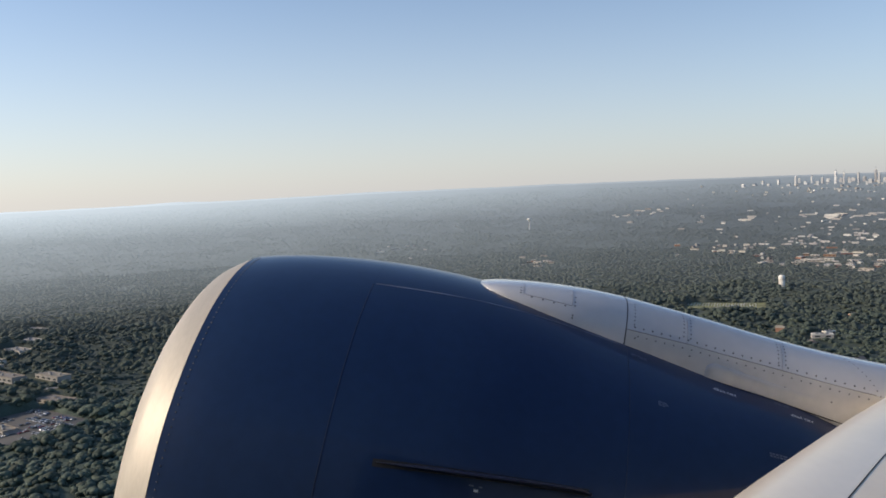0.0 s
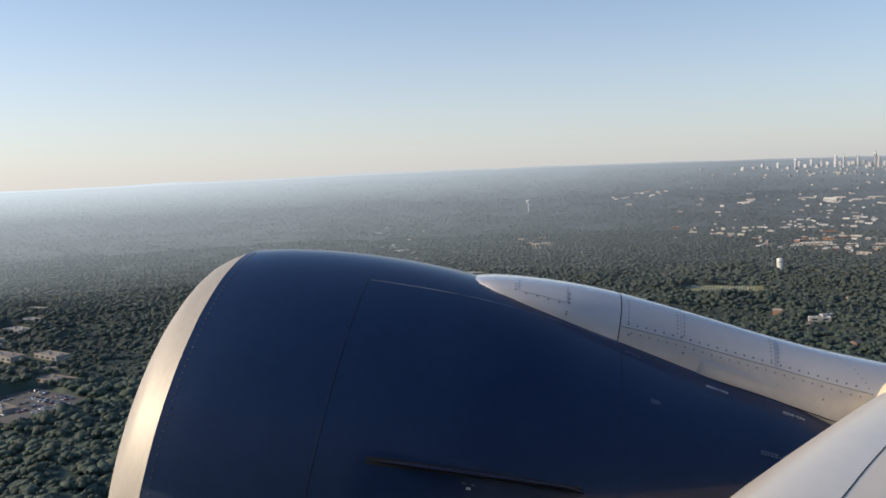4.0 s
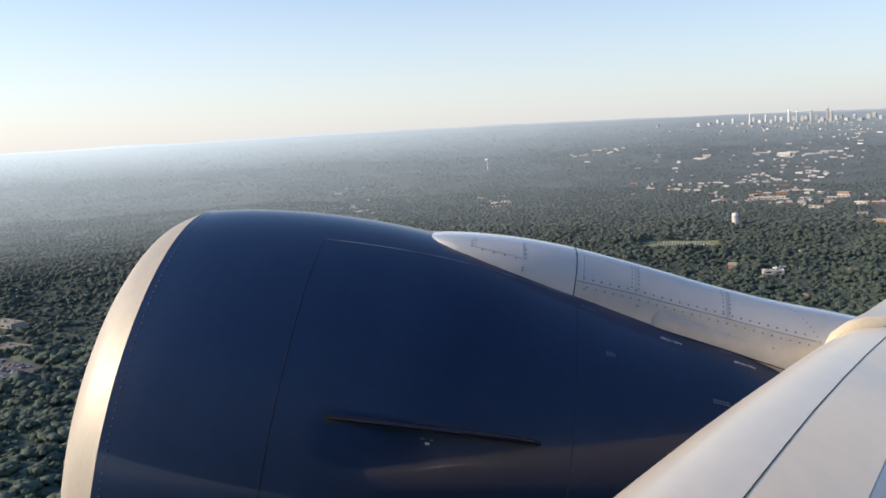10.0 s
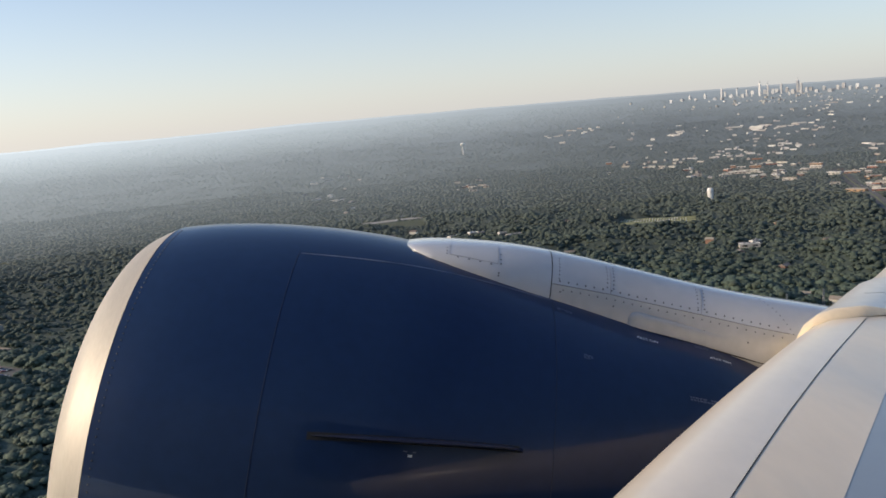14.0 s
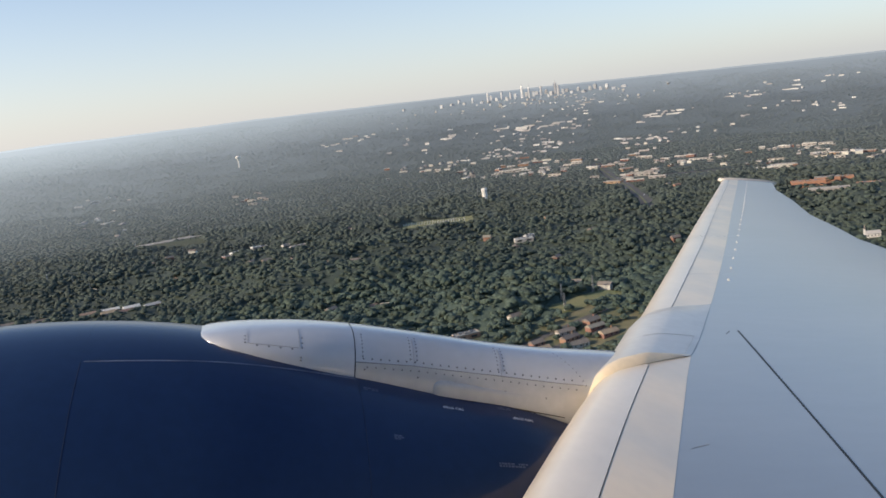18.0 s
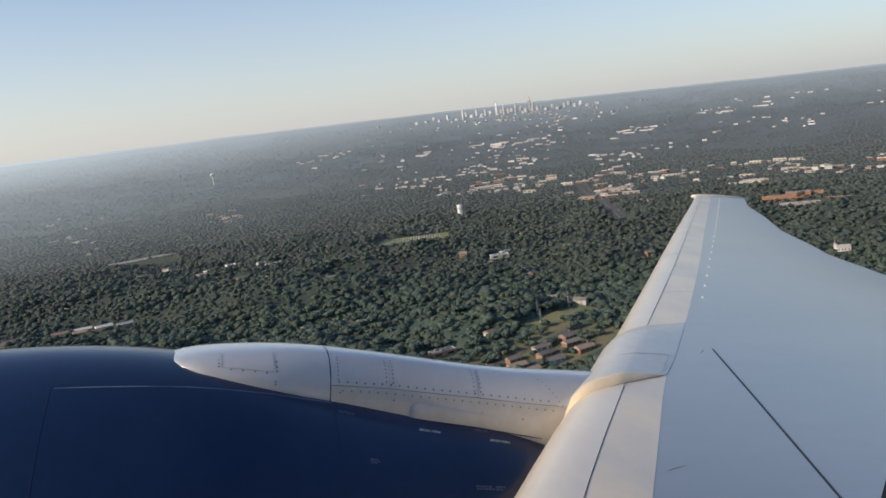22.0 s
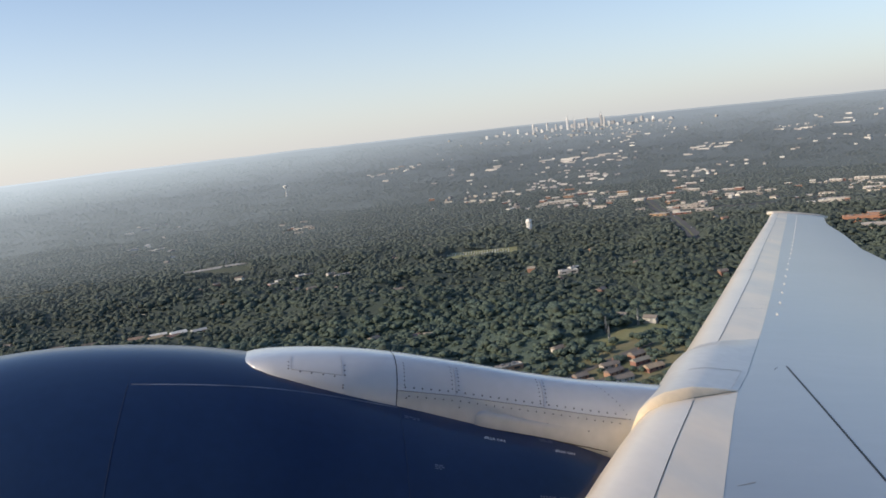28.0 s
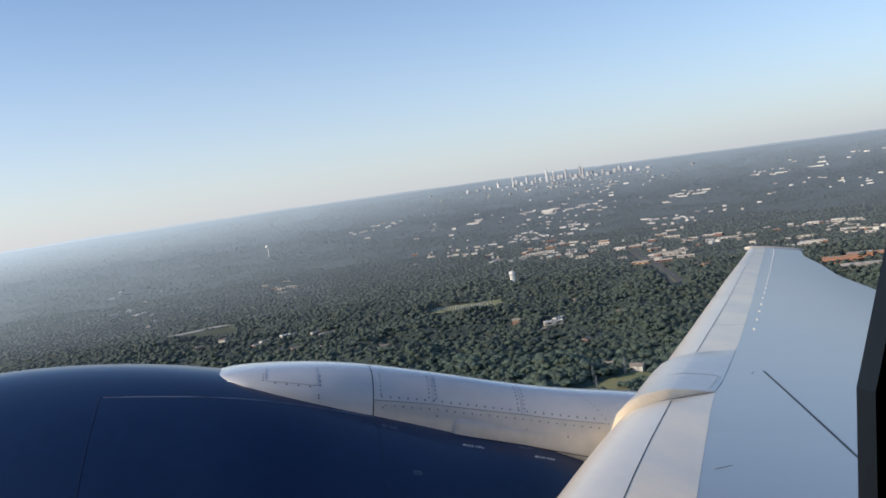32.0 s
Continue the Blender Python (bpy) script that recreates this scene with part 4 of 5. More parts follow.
# houses on the cleared slope near the wing
patch("residential_street", 365, 1062, 72, 3.5, 20, M_ASPHALT, "narrow grey residential street", category="road")
patch("residential_street", 345, 1010, 63, 3.5, 14, M_ASPHALT, "narrow grey residential street", category="road")
clear(365, 1040, 78, 40, 17)
for k, (row, oy) in enumerate((("b", 1046), ("c", 1020), ("d", 988))):
    for i in range(4):
        x = 306 + i * 42 + rnd.uniform(-6, 6)
        y = oy + (x - 360) * 0.30 + rnd.uniform(-5, 5)
        house(x, y, 17 + rnd.uniform(-8, 8), rnd.choice((11, 13, 15)), rnd.choice((7, 8)), 3.0, rnd.choice((M_BRICK, M_BRICK, M_WALL)), rnd.choice((M_ROOFBROWN, M_ROOFBROWN, M_ROOFGREY)),
              "low brick bungalow with a brown pitched roof", chimney=rnd.random() < 0.4)
patch("dry_yards", 365, 1044, 82, 42, 17, M_YARD, "dry grass yards between the houses", lift=0.15, category="yard")
# mown field with light masts
patch("mown_field", 470, 1165, 36, 15, 18, M_GRASS, "pale mown sports field", category="field")
clear(470, 1165, 38, 17, 18)
hall(278, 1130, 10, 22, 9, 4, M_BRICK, M_CONCRETE, "long low brick school wing with a pale roof", "school", "school buildings")

# brick complex and rows of flats
for i, (x, y, l, w) in enumerate(((-300, 1712, 34, 12), (-262, 1722, 40, 12), (-262, 1694, 30, 14), (-222, 1712, 36, 14), (-228, 1684, 30, 12), (-182, 1698, 34, 12))):
    house(x, y, 12 + 3 * i, l * 0.5, w * 0.6, 4.5, M_BRICK if i % 2 else M_WALL, M_ROOFLIGHT if i % 2 else M_ROOFBROWN, "two-storey apartment block with a pale roof", "apartment blocks")
for i in range(8):
    house(-440 + i % 2 * 56 + rnd.uniform(-3, 3), 1630 + i // 2 * 26, 8 + rnd.uniform(-6, 6), 17, 6.5, 4, M_WALL, M_ROOFGREY, "long grey-roofed row of flats", "rows of flats")
# cluster of shops
for k, (x, y, l, w, ht) in enumerate(((-95, 2125, 60, 22, 6), (-30, 2150, 40, 20, 7), (15, 2135, 28, 18, 9), (45, 2165, 34, 20, 7), (90, 2190, 30, 18, 8), (130, 2235, 60, 20, 7), (60, 2205, 26, 16, 6), (-60, 2180, 30, 22, 6), (150, 2290, 34, 22, 6))):
    hall(x + (k * 29 % 41) - 20, y + (k * 3 % 5 - 2) * 42, 25 + rnd.uniform(-6, 6), l * 0.42, w * 0.5, ht * 0.6, rnd.choice((M_WALL, M_BRICK)), M_ROOFLIGHT, "flat-roofed shop building in the woods", "shop", "shops in the woods", units=2)
patch("car_park", 10, 2110, 54, 14, 24, M_ASPHALT, "grey asphalt car park beside the shops", category="car park")
clear(10, 2110, 56, 16, 24)
# substation yard
patch("substation_yard", -215, 2640, 60, 24, 32, M_CONCRETE, "pale gravel substation yard", category="yard")
clear(-215, 2640, 62, 30, 32)
sight(-215, 2640, 62, 90)
# white-roofed block
hall(576, 1735, -8, 24, 9, 4, M_WALL, M_ROOFLIGHT, "pale flat-roofed building among trees", "school", "school buildings")
hall(596, 1758, 30, 15, 7, 4, M_WALL, M_ROOFLIGHT, "pale flat-roofed building among trees", "school", "school buildings")

# apartments, workshops and the big car park
for x, y, t, l, w, ht in ((-935, 1468, -30, 70, 18, 9), (-850, 1480, -30, 50, 18, 9), (-1120, 1640, -32, 64, 24, 6), (-1210, 1660, -32, 60, 26, 6), (-1160, 1590, -32, 48, 22, 6),
                          (-1217, 2055, -28, 60, 26, 8), (-1240, 1880, -30, 70, 22, 6), (-1180, 1800, -30, 60, 20, 6), (-1120, 1870, -32, 40, 20, 6), (-1060, 1720, -30, 44, 20, 6)):
    hall(x, y, t, l * 0.85, w * 0.9, ht * 0.55, rnd.choice((M_WALL, M_CONCRETE, M_CONCRETE)), rnd.choice((M_CONCRETE, M_ROOFGREY)), "long low building with a dull grey roof beside the car park", "building", "buildings near the car park")
q = random.Random(17)
for i in range(7):
    x, y = polar(q.uniform(-38, -29), q.uniform(1330, 2000))
    hall(x, y, -32 + q.uniform(-8, 8), q.choice((28, 40, 50)), q.choice((13, 17)), 3.6, q.choice((M_WALL, M_CONCRETE)), q.choice((M_CONCRETE, M_ROOFGREY)), "low building with a dull grey roof near the car park", "building", "buildings near the car park", units=2)
LOT = (-690, 1130, 70, 46, -32)
patch("car_park", *LOT, M_ASPHALT, "large grey asphalt car park with rows of cars", category="car park")
clear(LOT[0], LOT[1], LOT[2] + 4, LOT[3] + 4, LOT[4])
patch("access_road", -930, 1290, 110, 3.5, 44, M_CONCRETE, "pale concrete access road", category="road")
clear(-930, 1290, 110, 6, 44)
patch("mown_verge", -1010, 1330, 32, 14, 40, M_GRASS, "patch of mown grass", category="field")
clear(-1010, 1330, 34, 16, 40)


def car_master(paint, i):
    c = empty("car", Matrix.Identity(4), "parked %s car on grey asphalt" % paint.name.split("_")[-1], "car", "parked cars")
    bm = bmesh.new()
    prof = [(-2.2, 0.35), (-2.25, 0.75), (-1.6, 0.92), (1.1, 0.95), (2.1, 0.78), (2.25, 0.5), (2.2, 0.35)]
    loft(bm, [[(x, s * 0.88, z) for x, z in prof] for s in (-1, 1)], closed=True, caps=True)
    part("body", bm, paint, c)
    bm = bmesh.new()
    loft(bm, [[(x * f + 0.0, s * 0.80 * (0.9 if z > 1.2 else 1), z) for x, z, f in ((-1.7, 0.9, 1), (-1.0, 1.42, 1), (0.35, 1.45, 1), (1.15, 0.93, 1))] for s in (-1, 1)], closed=True, caps=True)
    part("cabin", bm, M_PANE, c, "dark glazed cabin")
    bm = bmesh.new()
    box(bm, -0.95, 0.3, -0.66, 0.66, 1.43, 1.49)
    part("roof_panel", bm, paint, c)
    for x in (-1.35, 1.4):
        for s in (-1, 1):
            bm = bmesh.new()
            bmesh.ops.create_cone(bm, segments=12, cap_ends=True, radius1=0.33, radius2=0.33, depth=0.22, matrix=Matrix.Translation((x, s * 0.8, 0.33)) @ Matrix.Rotation(radians(90), 4, "X"))
            part("wheel", bm, M_TYRE, c)
    return c


masters = [car_master(p, i) for i, p in enumerate(CAR_PAINT)]
used = set()


def park(x, y, turn):
    k = rnd.choice((0, 0, 1, 1, 2, 3, 4, 5, 5))
    m = base(x, y, turn, 0.42)
    if k not in used:
        used.add(k)
        masters[k].matrix_world = m
    else:
        copy_thing(masters[k], m)


ct, st_ = math.cos(radians(LOT[4])), math.sin(radians(LOT[4]))
for row in range(6):
    for i in range(50):
        if rnd.random() < 0.40 or (i // 9 + row) % 4 == 0:
            continue
        for lane in (0, 1):
            if rnd.random() < 0.25:
                continue
            u, v = -65 + i * 2.6 + rnd.uniform(-0.3, 0.3), -40 + row * 14.5 + lane * 5.2
            park(LOT[0] + (u * ct - v * st_) / PLAN, LOT[1] + (u * st_ + v * ct) / PLAN, LOT[4] + 90 + rnd.choice((0, 180)) + rnd.uniform(-3, 3))
for i in range(22):
    u = -45 + i * 4.2
    if rnd.random() < 0.7:
        park(10 + u * math.cos(radians(24)) / PLAN, 2110 + u * math.sin(radians(24)) / PLAN, 24 + 90)

# highway through the woods
def plan_of(p):
    """Metres back to plan coordinates."""
    r = math.hypot(p.x, p.y)
    k = PLAN if r < FLAT else r / ((FLAT + (r - FLAT) / 2.437) / PLAN)
    return p.x / k, p.y / k


HW_A, HW_B = Vector(site(960, 1900)), Vector(site(1260, 2900))
hmid, hdir = (HW_A + HW_B) / 2, HW_B - HW_A
HALF, HTURN = hdir.length / 2, math.degrees(math.atan2(hdir.y, hdir.x))
patch("highway", *plan_of(hmid), HALF, 12, HTURN, M_ASPHALT, "straight grey divided highway through the woods", category="road")
patch("highway_median", *plan_of(hmid), HALF, 1.3, HTURN, M_GRASS, "narrow grass strip between carriageways", lift=0.7, category="verge")
clear(*plan_of(hmid), HALF, 14, HTURN)
for i in range(16):
    p = HW_A.lerp(HW_B, (i + rnd.random()) / 16)
    side = hdir.normalized().orthogonal() * rnd.choice((-8, -4.5, 4.5, 8))
    park(*plan_of(p + side), HTURN)

# burial ground
patch("burial_ground", 500, 2200, 56, 46, -14, M_LAWN, "pale grassy burial ground with rows of stones", category="cemetery")
clear(500, 2190, 58, 54, -14)
patch("cemetery_lane", 505, 2195, 44, 2.2, 40, M_CONCRETE, "narrow pale lane across the burial ground", lift=0.7, category="road")
bm = bmesh.new()
for i in range(24):
    for j in range(8):
        if rnd.random() < 0.8:
            u, v = -50 + i * 4.2, -26 + j * 6
            px_, py_ = 500 * PLAN + u * 0.97 + v * 0.242, 2230 * PLAN - u * 0.242 + v * 0.97
            z = land_at(px_, py_)
            box(bm, px_ - 0.7, px_ + 0.7, py_ - 0.2, py_ + 0.2, z, z + 1.5)
tagged(part("headstones", bm, M_STONE, None), "rows of pale headstones on grass", "headstones", kind="stuff")

# belts of commercial roofs, in knots along their roads
def knots(q, count, az0, az1, r0, r1):
    centres = [(q.uniform(az0, az1), q.uniform(r0, r1)) for _ in range(max(2, count // 7))]
    for _ in range(count):
        az, r = q.choice(centres)
        yield min(az1, max(az0, az + q.gauss(0, 0.9))), min(r1, max(r0, r + q.gauss(0, (r1 - r0) * 0.16)))


def belt(count, az0, az1, r0, r1, lens, widths, seed, label):
    q = random.Random(seed)
    for i, (az, r) in enumerate(knots(q, count, az0, az1, r0, r1)):
        x, y = polar(az, r)
        sx_, sy_ = site(x, y)
        if is_clear(np.array([sx_]), np.array([sy_]))[0]:
            continue
        hall(x, y, -az - 14 + q.choice((0, 0, 90)) + q.uniform(-15, 15), q.choice(lens), q.choice(widths), q.choice((3.5, 4.5, 6)), q.choice((M_WALL,) * 4 + (M_BRICK,)), q.choice((M_ROOFLIGHT, M_ROOFLIGHT, M_ROOFLIGHT, M_CONCRETE, M_ROOFGREY)),
             label, "warehouse", "low commercial buildings", units=2, glazed=r < 3300)
        if i % 3 == 0:
            patch("forecourt", x, y, q.uniform(14, 30), q.uniform(8, 14), -az + q.uniform(-15, 15), q.choice((M_CONCRETE, M_ASPHALT)), "pale paved forecourt among the buildings", category="car park")


M_FARROOF = mat("distant_roof", (0.56, 0.54, 0.51), 0.8, 0, (0.42, 0.40, 0.38), 0.02, 0.3, island=0.35)


def far_belts(specs):
    """Small pale buildings too far off to be told apart, in one mesh."""
    verts, faces = [], []
    for count, az0, az1, r0, r1, lens, widths, seed in specs:
        q = random.Random(seed)
        for az, r in knots(q, count, az0, az1, r0, r1):
            u, v = polar(az, r)
            x, y = site(u, v)
            ln, wd, ht, t = q.choice(lens) / 2, q.choice(widths) / 2, q.uniform(3.0, 5.5), radians(-az - 14 + q.choice((0, 0, 90)) + q.uniform(-15, 15))
            z = land_at(x, y)
            k = len(verts)
            for h in (-4, ht):
                for sx_, sy_ in ((-1, -1), (1, -1), (1, 1), (-1, 1)):
                    verts.append((x + sx_ * ln * math.cos(t) - sy_ * wd * math.sin(t), y + sx_ * ln * math.sin(t) + sy_ * wd * math.cos(t), z + h))
            faces += [tuple(k + i for i in f) for f in ((4, 5, 6, 7), (0, 1, 5, 4), (1, 2, 6, 5), (2, 3, 7, 6), (3, 0, 4, 7))]
            clear(u, v, ln + 4, wd + 5, math.degrees(t))
            sight(u, v, ln, 26)
    tagged(quick("distant_buildings", verts, faces, M_FARROOF), "knots of small pale roofs in the hazy distance", "buildings", kind="stuff")


belt(120, 20, 42, 2700, 3150, (9, 14, 20, 34), (8, 11, 15), 3, "pale flat-roofed commercial building")
belt(80, 15, 29, 3050, 3500, (9, 14, 22, 30), (7, 10, 14), 4, "pale flat-roofed commercial building")
belt(34, 0, 18, 3000, 3500, (8, 12, 18, 24), (7, 10), 5, "pale flat-roofed building in the woods")
far_belts(((60, 15, 30, 3500, 3750, (9, 14, 20), (6, 9), 44), (44, 14, 31, 3900, 4100, (14, 22, 34, 50), (7, 10), 6), (14, 6, 16, 3850, 4280, (16, 26), (7, 9), 8), (120, 8, 46, 3500, 4500, (7, 10, 15, 22), (5, 8), 19),
           (40, 22, 46, 4150, 4500, (14, 24, 36), (6, 9), 9), (20, -30, 8, 2900, 4200, (10, 16, 26), (7, 10), 10)))
patch("car_park", 1390, 2420, 66, 18, -32, M_ASPHALT, "large grey asphalt car park by the shops", category="car park")
clear(1390, 2420, 68, 20, -32)

# brick mill, orange-roofed hall, cream block and church beyond the wing
M_ORANGE = mat("orange_roof", (0.44, 0.27, 0.19), 0.8, 0, (0.37, 0.22, 0.15), 0.2, 2)
M_MILL = mat("red_orange_brick", (0.46, 0.23, 0.14), 0.85, 0, (0.38, 0.19, 0.12), 0.3, 3)
for x, y, t, l, w, ht, wl, rf, lb, cat in ((1346, 1838, -30, 46, 16, 9, M_MILL, M_ORANGE, "red-orange brick mill building with an orange roof", "mill"),
                                          (1410, 1850, -30, 34, 14, 11, M_MILL, M_CONCRETE, "tall red-orange brick mill building", "mill"),
                                          (1458, 1855, -36, 30, 14, 8, M_MILL, M_ORANGE, "red-orange brick mill building with an orange roof", "mill"),
                                          (1404, 1688, -34, 40, 18, 6, M_WALL, M_ORANGE, "long hall with an orange roof", "hall"),
                                          (1300, 1700, -30, 52, 12, 6, M_WALL, M_ROOFLIGHT, "long cream building with a pale roof", "building")):
    hall(x, y, t, l, w, ht, wl, rf, lb, cat, "mill buildings beyond the wing")
church = empty("church", base(1022, 1231, -25, 0.2) @ Matrix.Scale(0.62, 4), "white church with a pale roof and a pointed steeple", "church")
for nm_, mk_, mt_ in (("wall", lambda bm: box(bm, -11, 11, -5, 5, -4, 6), M_TANK), ("roof", lambda bm: gable(bm, -11, 11, -5, 5, 6, 10.5), M_ROOFLIGHT),
                      ("steeple_base", lambda bm: box(bm, -14.2, -11.02, -1.6, 1.6, -4, 13), M_TANK),
                      ("spire", lambda bm: bmesh.ops.create_cone(bm, segments=8, cap_ends=True, radius1=1.9, radius2=0.1, depth=9, matrix=Matrix.Translation((-12.6, 0, 17.5))), M_ROOFGREY)):
    bm = bmesh.new()
    mk_(bm)
    part(nm_, bm, mt_, church)
for i in range(4):
    child("window", shared(("tall_window",), lambda bm: box(bm, -0.6, 0.6, -0.06, 0.06, -1.5, 1.5), M_PANE), church, Matrix.Translation((-8 + i * 5.2, -5.04, 3)))
clear(1022, 1231, 17, 9, -25)
sight(1022, 1231, 14, 22)
for x, y, h in ((-1793, 2595, 38), (37, 3944, 42)):
    t = empty("water_tower", base(x, y, 0, 2), "small white water tower on a slender stem", "water tower", "slender water towers")
    bm = bmesh.new()
    loft(bm, [[(r * math.cos(a * math.pi / 10), r * math.sin(a * math.pi / 10), z) for a in range(20)] for r, z in ((3.4, -4), (2.4, 1), (2.1, h * 0.7), (2.9, h * 0.76))], closed=True)
    part("stem", bm, M_TANK, t, smooth=True)
    bm = bmesh.new()
    loft(bm, [[(r * math.cos(a * math.pi / 10), r * math.sin(a * math.pi / 10), z) for a in range(20)] for r, z in ((2.9, h * 0.76), (8.4, h * 0.84), (10.0, h * 0.91), (8.4, h * 0.98), (3.8, h * 1.03), (0.2, h * 1.045))], closed=True, caps=True)
    part("tank", bm, M_TANK, t, "rounded white tank", smooth=True)
    clear(x, y, 9, 9)

# lone houses scattered in the woods
for i in range(54):
    az, r = rnd.uniform(-20, 32), rnd.uniform(1150, 2550)
    x, y = polar(az, r)
    sx_, sy_ = site(x, y)
    if is_clear(np.array([sx_]), np.array([sy_]))[0]:
        continue
    house(x, y, rnd.uniform(0, 180), rnd.choice((10, 12, 14)), rnd.choice((7, 8)), rnd.choice((3.0, 5.0)), rnd.choice((M_WALL, M_BRICK, M_BRICK)), rnd.choice((M_ROOFGREY, M_ROOFBROWN, M_ROOFGREY)),
          "small house half hidden by trees", windows=r < 1500, hidden=True)

# water tower
TX, TY = 722, 2500
TS = 0.42
tower = empty("water_tower", base(TX, TY, 0, 3) @ Matrix.Scale(TS, 4), "white water tower on a ribbed column above the woods", "water tower")
clear(TX, TY, 12, 12)
bm = bmesh.new()
prof = [(0.5, 0), (12.0, 0), (11.8, 2), (11.8, 27), (12.0, 28.5), (12.8, 30), (13.0, 32), (13.0, 37), (12.0, 41), (9.2, 44), (4.6, 45.8), (0.3, 46.3)]
rings = []
for r, z in prof:
    rings.append([(r * (1 + (-0.07 if i % 4 > 1 and 1 < z < 28 else 0)) * math.cos(i * math.pi / 24), r * (1 + (-0.07 if i % 4 > 1 and 1 < z < 28 else 0)) * math.sin(i * math.pi / 24), z) for i in range(48)])
k = 5
part("column", loft(bm, rings[:k], closed=True, caps=True), M_TANK, tower, "fluted pale column")
bm = bmesh.new()
part("tank", loft(bm, rings[k - 1:], closed=True, caps=True), M_TANK, tower, "rounded white tank", smooth=True)
bm = bmesh.new()
bmesh.ops.create_cone(bm, segments=10, cap_ends=True, radius1=1.1, radius2=0.8, depth=1.6, matrix=Matrix.Translation((0, 0, 46.8)))
part("vent", bm, M_STEEL, tower)


def lattice_mast(x, y, h, w, label, category="mast", group="masts"):
    m = empty("lattice_mast", base(x, y), label, category, group)
    for sx in (-1, 1):
        for sy in (-1, 1):
            bm = bmesh.new()
            loft(bm, [[(sx * w * f + dx, sy * w * f + dy, z) for dx, dy in ((-.16, -.16), (.16, -.16), (.16, .16), (-.16, .16))] for f, z in ((1, -3), (0.35, h))], closed=True, caps=True)
            part("leg", bm, M_STEEL, m)
    bm = bmesh.new()
    for i in range(int(h / 4)):
        z = i * 4.0
        f = w * (1 - 0.65 * z / h)
        f2 = w * (1 - 0.65 * (z + 4) / h)
        for s in (-1, 1):
            for a, b in (((-f, s * f, z), (f2, s * f2, z + 4)), ((s * f, -f, z), (s * f2, f2, z + 4))):
                a, b = Vector(a), Vector(b)
                d = b - a
                bmesh.ops.create_cone(bm, segments=4, cap_ends=False, radius1=0.12, radius2=0.12, depth=d.length, matrix=Matrix.Translation((a + b) / 2) @ d.to_track_quat("Z", "Y").to_matrix().to_4x4())
    part("bracing", bm, M_STEEL, m)
    clear(x, y, 4, 4)


lattice_mast(TX - 20, TY + 6, 22, 0.8, "thin steel lattice mast beside the water tower")
for x, y, h in ((-295, 2590, 34), (-150, 2690, 40), (-180, 2670, 30), (-250, 2610, 26), (-330, 1960, 30), (-380, 2060, 30), (-450, 2150, 30), (445, 1190, 24), (500, 1200, 24), (430, 1140, 24)):
    lattice_mast(x, y, h * 0.65, 0.9, "grey steel lattice pylon standing above the trees")

# skyline
def stand(x, y, turn):
    return Matrix.Translation((x, y, land_at(x, y) - 2)) @ Matrix.Rotation(radians(turn), 4, "Z")


SKY = [(-6.4, 9, 12), (-5.6, 6, 14), (-5.0, 10, 9), (-4.6, 7, 12), (-3.9, 13, 9), (-3.2, 6, 14), (-2.7, 22, 8), (-2.45, 12, 9), (-2.0, 9, 14), (-1.6, 20, 7), (-1.2, 10, 12), (-0.9, 16, 8),
       (-0.5, 9, 12), (0.0, 30, 9), (0.35, 11, 12), (0.55, 27, 7), (0.9, 13, 14), (1.2, 9, 16), (1.5, 25, 8), (1.9, 12, 12), (2.3, 11, 14), (2.62, 30, 10), (2.85, 26, 9), (3.2, 12, 10), (3.5, 9, 16),
       (3.9, 7, 14), (4.4, 11, 12), (4.8, 7, 18), (5.3, 12, 12), (5.7, 13, 14), (6.1, 9, 12), (6.6, 11, 14), (7.1, 7, 16), (7.9, 6, 20)]
for i, (daz, hpx, wpx) in enumerate(SKY):
    r = 4580 + (i * 37 % 90)
    x, y = polar(19.2 + daz * 0.82, r)
    s = 4600 / 1512 * 0.95
    ht, wd = hpx * s * 0.72, wpx * s * 0.38
    b = empty("office_tower", stand(x, y, -34 - (i * 23) % 16), "distant pale office tower in the hazy skyline" if hpx > 14 else "distant low pale city building", "skyscraper" if hpx > 14 else "building", "city skyline")
    bm = bmesh.new()
    box(bm, -wd / 2, wd / 2, -wd / 2, wd / 2, -20, ht * 0.9)
    part("shaft", bm, M_TOWERWALL, b)
    bm = bmesh.new()
    box(bm, -wd * 0.36, wd * 0.36, -wd * 0.36, wd * 0.36, ht * 0.9, ht)
    part("crown", bm, M_TOWERWALL, b)
    for z in np.arange(ht * 0.12, ht * 0.88, 5.0):
        bm = bmesh.new()
        box(bm, -wd * 0.502, wd * 0.502, -wd * 0.502, wd * 0.502, z, z + 2.2)
        part("window_band", bm, M_BAND, b)
    if hpx > 26:
        bm = bmesh.new()
        bmesh.ops.create_cone(bm, segments=6, cap_ends=True, radius1=1.2, radius2=0.2, depth=14, matrix=Matrix.Translation((0, 0, ht + 7)))
        part("spire", bm, M_STEEL, b)
q = random.Random(21)
